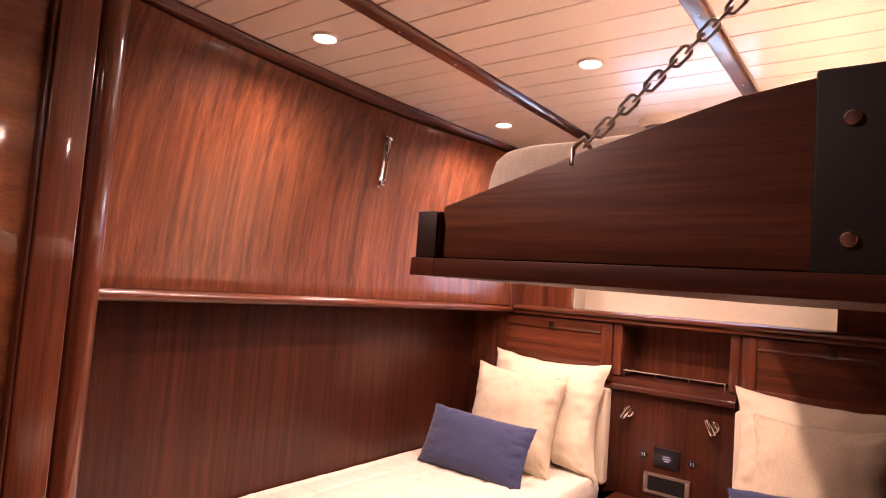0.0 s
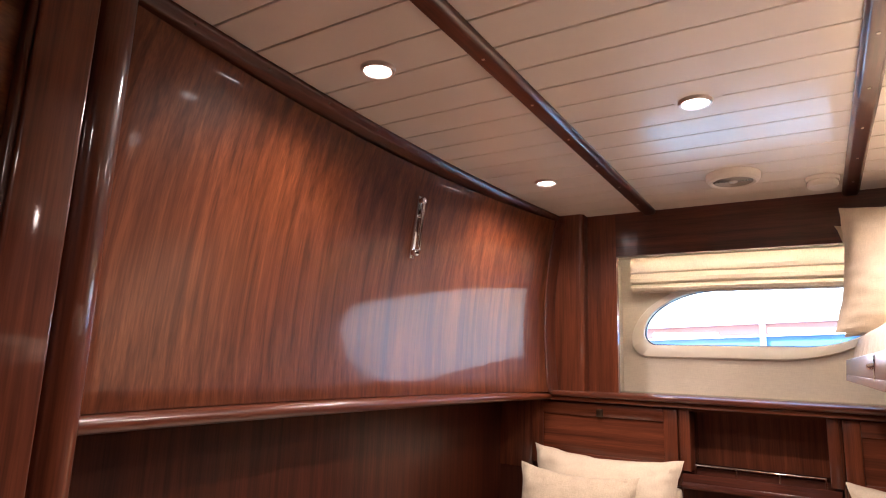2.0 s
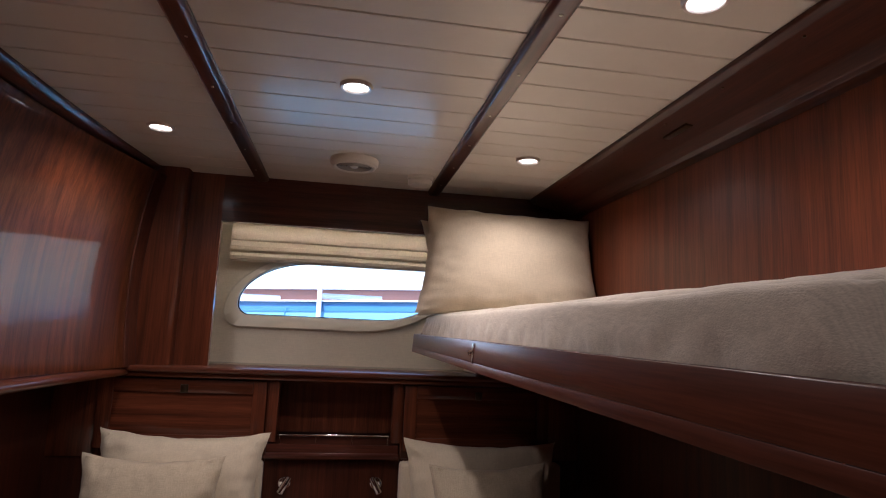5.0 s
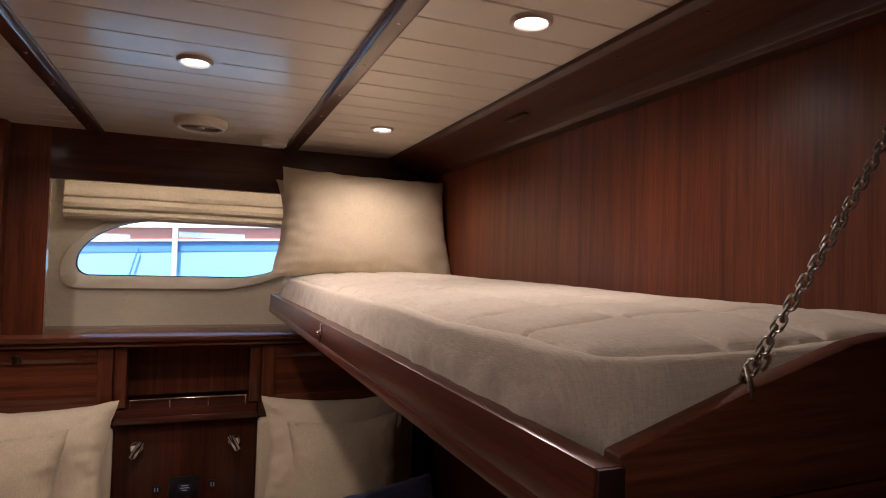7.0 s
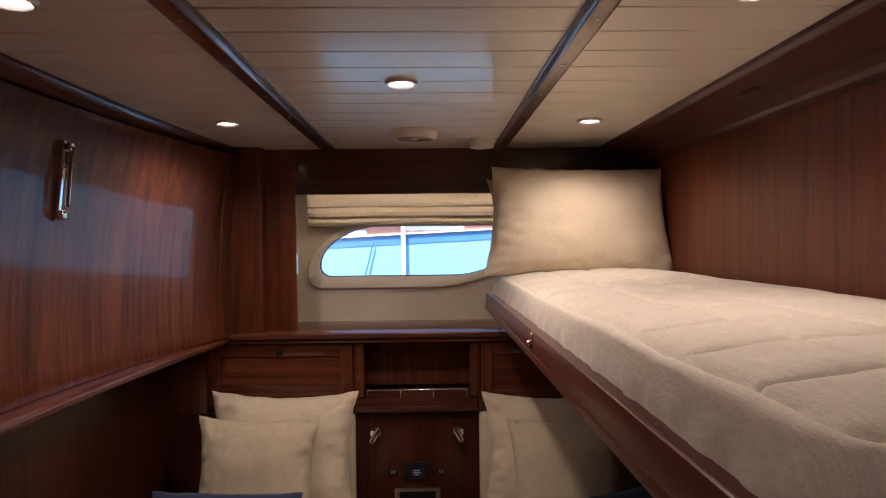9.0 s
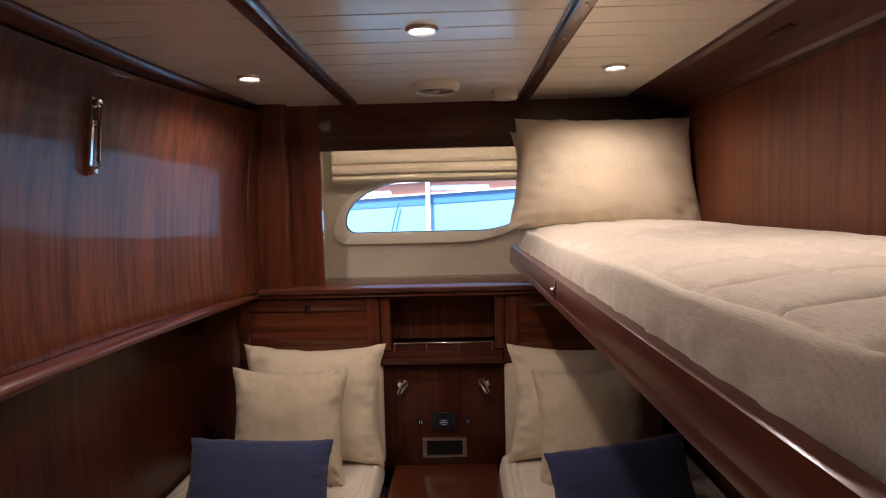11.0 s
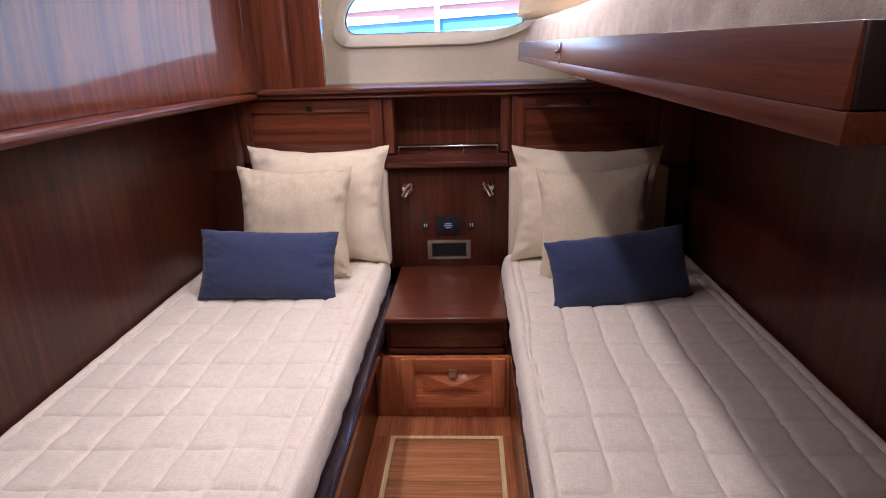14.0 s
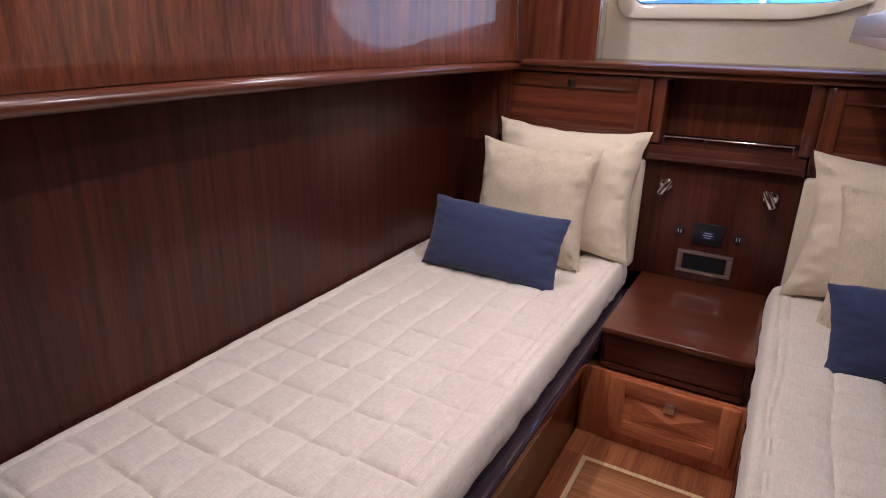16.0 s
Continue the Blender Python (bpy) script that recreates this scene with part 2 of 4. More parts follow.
chrome = paint("polished chrome", (0.82, 0.82, 0.82), 0.08, 1.0, vary=0.02)
steel = paint("galvanised chain steel", (0.52, 0.50, 0.46), 0.28, 1.0, vary=0.15, size=60)
ring_metal = paint("satin nickel ring", (0.80, 0.74, 0.68), 0.3, 0.7, vary=0.02)
bronze = paint("dark bronze", (0.10, 0.075, 0.05), 0.3, 1.0, vary=0.1)
brass_dull = paint("dull nickel", (0.55, 0.50, 0.42), 0.3, 1.0, vary=0.05)
black_metal = paint("black powder coated steel", (0.006, 0.006, 0.0065), 0.65, vary=0.2, size=80)
black_plastic = paint("black plastic", (0.012, 0.012, 0.014), 0.3, vary=0.1)
white_plastic = paint("ivory plastic", (0.72, 0.68, 0.60), 0.4, vary=0.03)
ring_grey = paint("pale grey grille plastic", (0.34, 0.32, 0.29), 0.5, vary=0.05)
grille_grey = paint("grey grille plastic", (0.06, 0.057, 0.052), 0.5, vary=0.05)
white_label = paint("pale grey print", (0.6, 0.6, 0.65), 0.5)
base_dark = paint("dark varnished bed rail", (0.024, 0.014, 0.022), 0.2, coat=1.0, coat_rough=0.08, vary=0.2)
cap_dark = paint("black-brown end cap", (0.026, 0.009, 0.0065), 0.55, vary=0.2)
seal_black = paint("black rubber seal", (0.01, 0.01, 0.012), 0.5)
hull_white = paint("white hull", (0.8, 0.8, 0.78), 0.3)


def glow(name, colour, strength):
    m, n, l, bsdf = material(name)
    bsdf.inputs["Base Color"].default_value = (*colour, 1)
    bsdf.inputs["Emission Color"].default_value = (*colour, 1)
    bsdf.inputs["Emission Strength"].default_value = strength
    return m


bulb_glow = glow("lamp glass", (1.0, 0.9, 0.78), 4.5)
screen_glow = glow("small screen", (0.01, 0.016, 0.055), 0.03)
strip_glow = glow("light strip", (1.0, 0.85, 0.62), 4.5)
glass, gn, gl, gb = material("window glass")
gb.inputs["Base Color"].default_value = (1, 1, 1, 1)
gb.inputs["Transmission Weight"].default_value = 1.0
gb.inputs["Roughness"].default_value = 0.0
gb.inputs["IOR"].default_value = 1.1

# ---------------------------------------------------------------- large structure
BACK, FRONT = -3.15, 0.15          # rear bulkhead and the board round the window
LW, RW = -0.888, 1.012             # upper side walls
LOWL, LOWR = -1.045, 1.02         # lower side walls

floor = structure("floor", box((-1.1, BACK - 0.1, -0.05), (1.1, 0.6, -0.004)), wood_floor_edge, "varnished mahogany cabin floor with a pale inlaid border", "floor")

# ceiling: tongue-and-groove planks in three bays, all one mesh
bm = bmesh.new()
seam0, pitch = -0.925, 0.119
y = seam0 - pitch * 19
while y < FRONT + 0.3:
    for x0, x1 in ((-0.90, -0.37), (-0.37, 0.36), (0.36, 0.96)):
        box((x0, y + 0.0019, CEIL), (x1, y + pitch - 0.0019, CEIL + 0.014), 0.0022, 1, bm)
    y += pitch
box((-1.1, BACK - 0.1, CEIL + 0.0128), (1.1, FRONT + 0.45, CEIL + 0.05), 0, 1, bm)
box((-0.058, seam0 - 0.006, CEIL + 0.0005), (0.058, seam0 + 0.006, CEIL + 0.006), 0, 1, bm)
structure("ceiling", bm, ceiling_white, "cream lacquered ceiling of grooved planks", "ceiling")

for x in (-0.368, 0.362):
    prof = [(x - 0.027, CEIL + 0.002), (x - 0.027, CEIL - 0.010), (x - 0.018, CEIL - 0.020), (x + 0.018, CEIL - 0.020), (x + 0.027, CEIL - 0.010), (x + 0.027, CEIL + 0.002)]
    beam = structure("ceiling_trim", prism(prof, "y", BACK, FRONT, 0.003), wood_dark_y, "dark mahogany batten along the ceiling", "trim")
    screw = mesh_of("screw", lathe([(0.0, -0.001), (0.0035, -0.001), (0.004, 0.002)], (0, 0, 0), 10), brass_dull)
    for k in range(12):
        piece("screw", screw, beam, Matrix.Translation((x, -0.05 - 0.27 * k, CEIL - 0.0205)))

def hull_curve(bm, pieces=40, hollow=0.0, bend=0.05, middle=-1.2):
    """Bends a long straight member to the gentle curve of the boat's side."""
    ys = [v.co.y for v in bm.verts]
    for k in range(1, pieces):
        y = min(ys) + (max(ys) - min(ys)) * k / pieces
        bmesh.ops.bisect_plane(bm, geom=bm.verts[:] + bm.edges[:] + bm.faces[:], plane_co=(0, y, 0), plane_no=(0, 1, 0))
    for k in range(1, 16 if hollow else 0):
        bmesh.ops.bisect_plane(bm, geom=bm.verts[:] + bm.edges[:] + bm.faces[:], plane_co=(0, 0, 1.2 + 0.0472 * k), plane_no=(0, 0, 1))
    for v in bm.verts:
        v.co.x += bend * (v.co.y - middle) ** 2 - hollow * (1 - ((v.co.z - 1.48) / 0.40) ** 2)
    return bm


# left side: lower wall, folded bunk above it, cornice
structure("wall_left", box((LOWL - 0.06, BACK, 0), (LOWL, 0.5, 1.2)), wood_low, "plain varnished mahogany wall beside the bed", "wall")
structure("wall_left_upper", box((LOWL - 0.06, BACK, 1.2), (LW - 0.066, 0.5, CEIL + 0.02)), wood_dark, "dark mahogany side wall behind the folded bunk", "wall")
prof = [(LW - 0.04, CEIL), (LW + 0.052, CEIL), (LW + 0.052, CEIL - 0.010), (LW + 0.04, CEIL - 0.026), (LW + 0.012, CEIL - 0.036), (LW - 0.04, CEIL - 0.036)]
cornice_left = structure("cornice_left", hull_curve(prism(prof, "y", -1.93, 0.095, 0.003)), wood_dark_y, "dark mahogany cornice under the ceiling", "trim")
prof = [(LW - 0.13, 1.168)] + [(LW + 0.012 + 0.018 * math.sin(a), 1.184 - 0.016 * math.cos(a)) for a in [math.pi * k / 12 for k in range(13)]] + [(LW - 0.13, 1.200)]
structure("rail_left", hull_curve(prism(prof, "y", -1.93, 0.07)), wood_y, "rounded mahogany rail along the wall", "trim")

bunk_up = thing("folded_bunk", (LW - 0.015, -0.9, 1.2), "folded-up bunk, ribbon-grained mahogany panel with chrome handle", "bunk")
part("panel", hull_curve(box((LW - 0.04, -1.925, 1.201), (LW - 0.0105, 0.010, CEIL - 0.040), 0.003), 40, 0.0388, 0.1028, -1.149), wood_panel, bunk_up, "glossy sapele panel with ribbon grain")
part("end_strip", hull_curve(box((LW - 0.04, 0.014, 1.201), (LW - 0.0095, 0.088, CEIL - 0.040), 0.002), 6, 0.0388, 0.1028, -1.149), wood_dark, bunk_up)
HY = -0.86


def on_panel(z, out):
    """A place in front of the hollow panel, at the handle."""
    return (-0.9216 + 0.13 * (z - 1.648) + out, HY, z)


prof = [on_panel(1.648, -0.004), on_panel(1.648, 0.006), on_panel(1.656, 0.010), on_panel(1.852, 0.010), on_panel(1.860, 0.006), on_panel(1.860, -0.004)]
handle = part("handle", prism([(x, z) for x, _, z in prof], "y", HY - 0.0095, HY + 0.0095, 0.002), chrome, bunk_up, "polished chrome drop handle")
for z in (1.842, 1.666):
    part("boss", rod(on_panel(z, 0.006), on_panel(z, 0.026), 0.012, bevel=0.003), chrome, handle)
part("lever", tube([on_panel(1.838, 0.021), on_panel(1.80, 0.024), on_panel(1.74, 0.026), on_panel(1.69, 0.028), on_panel(1.672, 0.034)], 0.006, 12), chrome, handle)
part("catch", rod(on_panel(1.79, 0.006), on_panel(1.79, 0.022), 0.006, bevel=0.002), chrome, handle)
part("hinge", box((LW - 0.002, -0.93, CEIL - 0.046), (LW + 0.006, -0.83, CEIL - 0.040), 0.001), brass_dull, bunk_up)

screw_up = mesh_of("screw", lathe([(0.0, -0.001), (0.003, -0.001), (0.0035, 0.002)], (0, 0, 0), 10), bronze)
for k in range(9):
    y = -1.80 + 0.21 * k
    piece("screw", screw_up, cornice_left, Matrix.Translation((LW + 0.046 + 0.05 * (y + 1.2) ** 2, y, CEIL - 0.018)))

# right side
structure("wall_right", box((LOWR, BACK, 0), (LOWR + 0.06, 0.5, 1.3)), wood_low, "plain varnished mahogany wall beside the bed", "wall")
structure("wall_right_upper", box((RW, BACK, 1.3), (LOWR + 0.06, 0.5, CEIL + 0.02)), wood_right, "mahogany wall with upright grain behind the upper bunk", "wall")
prof = [(RW + 0.01, CEIL), (0.80, CEIL), (0.80, CEIL - 0.012), (0.815, CEIL - 0.022), (0.87, CEIL - 0.034), (0.93, CEIL - 0.048), (0.965, CEIL - 0.066), (0.970, CEIL - 0.078), (RW + 0.01, CEIL - 0.078)]
cornice_right = structure("cornice_right", prism(prof, "y", BACK, 0.148, 0.003), wood_cornice, "broad hollow mahogany cornice under the ceiling", "trim")
for k in range(10):
    piece("screw", screw_up, cornice_right, Matrix.Translation((0.832, -2.2 + 0.25 * k, CEIL - 0.0275)))
single("bunk_catch", box((0.868, -0.99, CEIL - 0.040), (0.890, -0.87, CEIL - 0.032), 0.002), bronze, "flat metal catch on the mahogany cornice", "catch")

# forward bulkhead: column, board round the window, header
structure("wall_front_left", box((LW - 0.1, FRONT, 1.19), (-0.517, FRONT + 0.03, CEIL + 0.02)), wood_z, "mahogany board beside the window recess", "wall")
col = [(-0.90, 0.085), (-0.668, 0.085)] + [(-0.668 + 0.022 * math.sin(a), 0.107 - 0.022 * math.cos(a)) for a in [math.pi / 2 * k / 8 for k in range(1, 9)]] + [(-0.646, FRONT + 0.005), (-0.90, FRONT + 0.005)]
structure("corner_column", prism(col, "z", 1.205, CEIL + 0.005), wood_z, "mahogany corner column with a rounded edge", "column")
structure("wall_front_top", box((-0.517, FRONT, 1.797), (RW, FRONT + 0.03, CEIL + 0.02)), wood_dark_x, "dark mahogany header above the window", "wall")
structure("wall_front_right", box((0.585, FRONT, 1.19), (LOWR + 0.02, FRONT + 0.03, 1.797)), wood_z, "mahogany board beside the window recess", "wall")
structure("wall_front_low", box((LOWL - 0.05, 0.30, 0), (LOWR + 0.05, 0.36, 1.17)), wood_dark_x, "mahogany bulkhead behind the lockers", "wall")
structure("wall_aft", box((LOWL - 0.06, BACK - 0.06, 0), (LOWR + 0.06, BACK, CEIL + 0.05)), wood_z, "mahogany rear bulkhead", "wall")

# window recess: lining with the opening, trim, seal, pane
WX, WZ = 0.01, 1.548


def opening(grow, count=96):
    """A slanted rounded opening: two tight corners, two long sweeping ones."""
    hw, hz = 0.485 + grow, 0.127 + grow
    corners = [(-hw, -hz, 0.13 * hz * 2), (hw, -hz, 0.79 * hz * 2), (hw, hz, 0.13 * hz * 2), (-hw, hz, 0.79 * hz * 2)]
    out = []
    steps = count // 4
    for i, (cx, cz, r) in enumerate(corners):
        px, pz, _ = corners[i - 1]
        nx, nz, _ = corners[(i + 1) % 4]
        reach_in = min(r * (1.65 if r > 0.1 and px != cx else 1.0 if r > 0.1 else 1.5), abs(px - cx) + abs(pz - cz))
        reach_out = min(r * (1.65 if r > 0.1 and nx != cx else 1.0 if r > 0.1 else 1.5), abs(nx - cx) + abs(nz - cz))
        a = Vector((cx, cz)) + Vector((px - cx, pz - cz)).normalized() * min(reach_in, 0.96 * (Vector((px, pz)) - Vector((cx, cz))).length)
        b = Vector((cx, cz)) + Vector((nx - cx, nz - cz)).normalized() * min(reach_out, 0.96 * (Vector((nx, nz)) - Vector((cx, cz))).length)
        c = Vector((cx, cz))
        for k in range(steps):
            u = k / (steps - 1)
            p = a * (1 - u) ** 3 + (a * 0.48 + c * 0.52) * 3 * u * (1 - u) ** 2 + (b * 0.48 + c * 0.52) * 3 * u * u * (1 - u) + b * u ** 3
            out.append((WX + p.x, WZ + p.y))
    return out


def loops(rings):
    """A skin through closed rings of equal length."""
    bm = bmesh.new()
    vs = [[bm.verts.new(p) for p in ring] for ring in rings]
    for a, b in zip(vs, vs[1:]):
        for k in range(len(a)):
            l = (k + 1) % len(a)
            bm.faces.new((a[k], a[l], b[l], b[k]))
    bmesh.ops.recalc_face_normals(bm, faces=bm.faces[:])
    return bm


LY = 0.452
X0, X1, Z0, Z1 = -0.62, 0.70, 1.19, 1.90
inner = opening(0.02)
outer = []
for px, pz in inner:
    dx, dz = px - WX, pz - WZ
    s = min((X1 - WX if dx > 0 else X0 - WX) / dx if abs(dx) > 1e-6 else 9, (Z1 - WZ if dz > 0 else Z0 - WZ) / dz if abs(dz) > 1e-6 else 9)
    outer.append((WX + dx * s, WZ + dz * s))
for cx, cz in ((X0, Z0), (X1, Z0), (X1, Z1), (X0, Z1)):
    k = min(range(len(outer)), key=lambda i: (outer[i][0] - cx) ** 2 + (outer[i][1] - cz) ** 2)
    outer[k] = (cx, cz)
win = structure("window_1", loops([[(x, LY, z) for x, z in outer], [(x, LY, z) for x, z in inner], [(x, LY + 0.07, z) for x, z in inner], [(x, LY + 0.07, z) for x, z in outer]]), cream_lining, "slanted oval porthole in a cream lined recess", "window")
o0, o1, o2, o3 = opening(0.055), opening(0.05), opening(0.006), opening(-0.002)
part("window_frame", loops([[(x, LY + 0.004, z) for x, z in o0], [(x, LY - 0.010, z) for x, z in o0], [(x, LY - 0.015, z) for x, z in o1], [(x, LY - 0.015, z) for x, z in o2], [(x, LY - 0.010, z) for x, z in o3], [(x, LY + 0.05, z) for x, z in o3]]), cream_trim, win, "raised cream window trim")
s0, s1 = opening(0.001), opening(-0.006)
part("seal", loops([[(x, LY + 0.012, z) for x, z in s0], [(x, LY + 0.010, z) for x, z in s1], [(x, LY + 0.03, z) for x, z in s1], [(x, LY + 0.03, z) for x, z in s0]]), seal_black, win, "black rubber seal")
def disc(ring, y0, y1):
    """A flat plate with the outline of a ring."""
    bm = bmesh.new()
    bm.faces.new([bm.verts.new((x, y0, z)) for x, z in ring])
    bmesh.ops.remove_doubles(bm, verts=bm.verts[:], dist=0.0006)
    got = bmesh.ops.extrude_face_region(bm, geom=bm.faces[:])["geom"]
    bmesh.ops.translate(bm, verts=[v for v in got if isinstance(v, bmesh.types.BMVert)], vec=(0, y1 - y0, 0))
    bmesh.ops.recalc_face_normals(bm, faces=bm.faces[:])
    return bm


pane = part("pane", disc(opening(-0.003), LY + 0.018, LY + 0.024), glass, win, "clear glass")
pane.visible_shadow = False
for x0, x1 in ((-0.600, -0.574), (0.585, 0.613)):
    structure("recess_side", box((x0, FRONT + 0.031, 1.19), (x1, LY, 1.80), 0.002), cream_lining, "cream lined side of the window recess", "wall")
structure("recess_top", box((-0.600, FRONT + 0.031, 1.835), (0.613, LY, 1.86)), cream_lining, "cream lined top of the window recess", "wall")

# blind folded up under the header, with the strip of light above it
prof = [(0.392, 1.828), (0.372, 1.80), (0.366, 1.775), (0.372, 1.758), (0.388, 1.752), (0.378, 1.742), (0.366, 1.728), (0.370, 1.712), (0.392, 1.703), (0.380, 1.696), (0.376, 1.684), (0.384, 1.672), (0.402, 1.668), (0.412, 1.70), (0.412, 1.828)]
blind = thing("roman_blind", (0.03, 0.39, 1.668), "cream roman blind folded up above the porthole", "blind")
bm = bmesh.new()
cols = 60
rows = []
for k in range(cols + 1):
    x = -0.512 + 1.09 * k / cols
    rows.append([bm.verts.new((x, py + 0.003 * noise.noise((x * 5, pz * 30, 0)), pz + 0.004 * noise.noise((x * 3, pz * 12, 4)))) for py, pz in prof])
for a, b in zip(rows, rows[1:]):
    for k in range(len(prof)):
        l = (k + 1) % len(prof)
        bm.faces.new((a[k], a[l], b[l], b[k]))
bm.faces.new(rows[0])
bm.faces.new(rows[-1][::-1])
bmesh.ops.recalc_face_normals(bm, faces=bm.faces[:])
part("cloth", bm, blind_cloth, blind)
part("bottom_bar", rod((-0.512, 0.400, 1.668), (0.578, 0.400, 1.668), 0.006), blind_cloth, blind)
single("light_strip", box((-0.50, 0.185, 1.822), (0.57, 0.20, 1.834), 0.003), strip_glow, "warm light strip hidden behind the window header", "light")

# ---------------------------------------------------------------- lockers at the bed heads
prof = [(0.045, 1.186), (0.040, 1.190), (0.038, 1.197), (0.040, 1.204), (0.046, 1.208), (LY, 1.208), (LY, 1.186)]
structure("window_sill", prism(prof, "x", LOWL, LOWR), wood_x, "glossy mahogany shelf under the porthole", "sill")
structure("sill_moulding", box((LOWL, 0.060, 1.166), (LOWR, 0.10, 1.186), 0.005), wood_x, "mahogany moulding under the shelf", "trim")


def raised_door(thing_ob, x0, x1, z0, z1, yf, frame_w, mat_v, mat_h, label="", slope_w=0.05, hip=0.0, proud=0.0):
    """A framed door: two stiles, two rails, a raised field with sloped margins."""
    d = part("door", box((x0 + frame_w - 0.006, yf + 0.008, z0 + frame_w - 0.006), (x1 - frame_w + 0.006, yf + 0.016, z1 - frame_w + 0.006)), mat_h, thing_ob, label)
    part("stile", box((x0, yf, z0), (x0 + frame_w, yf + 0.02, z1), 0.003), mat_v, d)
    part("stile", box((x1 - frame_w, yf, z0), (x1, yf + 0.02, z1), 0.003), mat_v, d)
    part("rail", box((x0 + frame_w, yf, z1 - frame_w), (x1 - frame_w, yf + 0.02, z1), 0.003), mat_h, d)
    part("rail", box((x0 + frame_w, yf, z0), (x1 - frame_w, yf + 0.02, z0 + frame_w), 0.003), mat_h, d)
    a0, a1, b0, b1, s = x0 + frame_w + 0.004, x1 - frame_w - 0.004, z0 + frame_w + 0.004, z1 - frame_w - 0.004, min(slope_w, (z1 - z0) / 2 - frame_w - 0.006)
    sx, yt = s + hip, yf + 0.003 - proud
    bm = loops([[(a0, yf + 0.0125, b0), (a1, yf + 0.0125, b0), (a1, yf + 0.0125, b1), (a0, yf + 0.0125, b1)],
                [(a0 + sx, yt, b0 + s), (a1 - sx, yt, b0 + s), (a1 - sx, yt, b1 - s), (a0 + sx, yt, b1 - s)]])
    bm.verts.ensure_lookup_table()
    bm.faces.new(bm.verts[4:8])
    bmesh.ops.recalc_face_normals(bm, faces=bm.faces[:])
    part("raised_field", bm, mat_h, d, smooth=False)
    return d


def locker(x0, x1, dx0, dx1, label):
    t = thing("locker", ((x0 + x1) / 2, 0.2, 0.865), label, "locker", "lockers above the bed heads")
    part("body", box((x0, 0.107, 0.868), (x1, 0.30, 1.166)), wood_dark, t)
    part("face_frame", box((x0, 0.094, 0.868), (dx0 - 0.003, 0.107, 1.166), 0.001), wood_z, t)
    part("face_frame", box((dx1 + 0.003, 0.094, 0.868), (x1, 0.107, 1.166), 0.001), wood_z, t)
    d = raised_door(t, dx0, dx1, 0.900, 1.160, 0.083, 0.052, wood_z, wood_x, slope_w=0.014, proud=-0.006)
    cx = (dx0 + dx1) / 2
    part("push_latch", box((cx - 0.014, 0.076, 1.108), (cx + 0.014, 0.084, 1.140), 0.003), bronze, d, "small dark square push latch")
    return t


locker(LOWL, -0.262, -0.885, -0.272, "mahogany locker with a raised panel door and push latch")
locker(0.262, LOWR, 0.272, 0.885, "mahogany locker in the shade of the bunk, raised panel door")

niche = thing("open_shelf", (0, 0.2, 0.865), "open mahogany niche with a thin chrome fiddle rail", "shelf")
part("side", box((-0.262, 0.085, 0.93), (-0.226, 0.30, 1.166), 0.002), wood_z, niche)
part("side", box((0.226, 0.085, 0.93), (0.262, 0.30, 1.166), 0.002), wood_z, niche)
part("back", box((-0.226, 0.27, 0.94), (0.226, 0.285, 1.166)), wood_z, niche)
part("top", box((-0.226, 0.09, 1.154), (0.226, 0.27, 1.166)), wood_x, niche)
part("shelf_board", prism([(0.062, 0.870), (0.057, 0.875), (0.057, 0.884), (0.062, 0.889), (0.080, 0.892), (0.084, 0.922), (0.27, 0.922), (0.27, 0.870)], "x", -0.258, 0.256), wood_dark_x, niche)
rail = part("fiddle_rail", rod((-0.212, 0.092, 0.957), (0.214, 0.092, 0.957), 0.0035, 12), chrome, niche, "thin chrome rail")
for x in (-0.21, -0.07, 0.07, 0.212):
    part("post", rod((x, 0.092, 0.918), (x, 0.092, 0.957), 0.003, 10), chrome, rail)

panel = thing("console_panel", (0, 0.12, 0.42), "dark mahogany console between the beds with sockets and reading lamps", "console")
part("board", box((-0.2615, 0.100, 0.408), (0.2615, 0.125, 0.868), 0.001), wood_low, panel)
for x in (-0.106, 0.098):
    s = part("socket", rod((x, 0.1005, 0.606), (x, 0.094, 0.606), 0.018, 24, bevel=0.002), black_plastic, panel, "round black socket")
    for dx in (-0.005, 0.005):
        part("slot", box((x + dx - 0.0015, 0.0925, 0.599), (x + dx + 0.0015, 0.0945, 0.613)), white_label, s)
disp = part("control_unit", box((-0.062, 0.090, 0.566), (0.048, 0.1005, 0.648), 0.004), black_plastic, panel, "small black control unit with a lit screen")
part("screen", box((-0.029, 0.0885, 0.589), (0.019, 0.0905, 0.619), 0.001), screen_glow, disp, "dim blue screen")
for k, w in enumerate((0.026, 0.034, 0.02)):
    part("text_line", box((-0.005 - w / 2, 0.0878, 0.612 - 0.009 * k), (-0.005 + w / 2, 0.0886, 0.615 - 0.009 * k)), white_label, disp)
vent = part("vent", box((-0.100, 0.088, 0.447), (0.094, 0.1005, 0.460), 0.003), brass_dull, panel, "satin metal vent frame")
part("frame_bar", box((-0.100, 0.088, 0.522), (0.094, 0.1005, 0.535), 0.003), brass_dull, vent)
part("frame_bar", box((-0.100, 0.088, 0.460), (-0.080, 0.1005, 0.522), 0.003), brass_dull, vent)
part("frame_bar", box((0.074, 0.088, 0.460), (0.094, 0.1005, 0.522), 0.003), brass_dull, vent)
part("grille", box((-0.080, 0.095, 0.460), (0.074, 0.1005, 0.522)), black_plastic, vent, "dark grille")
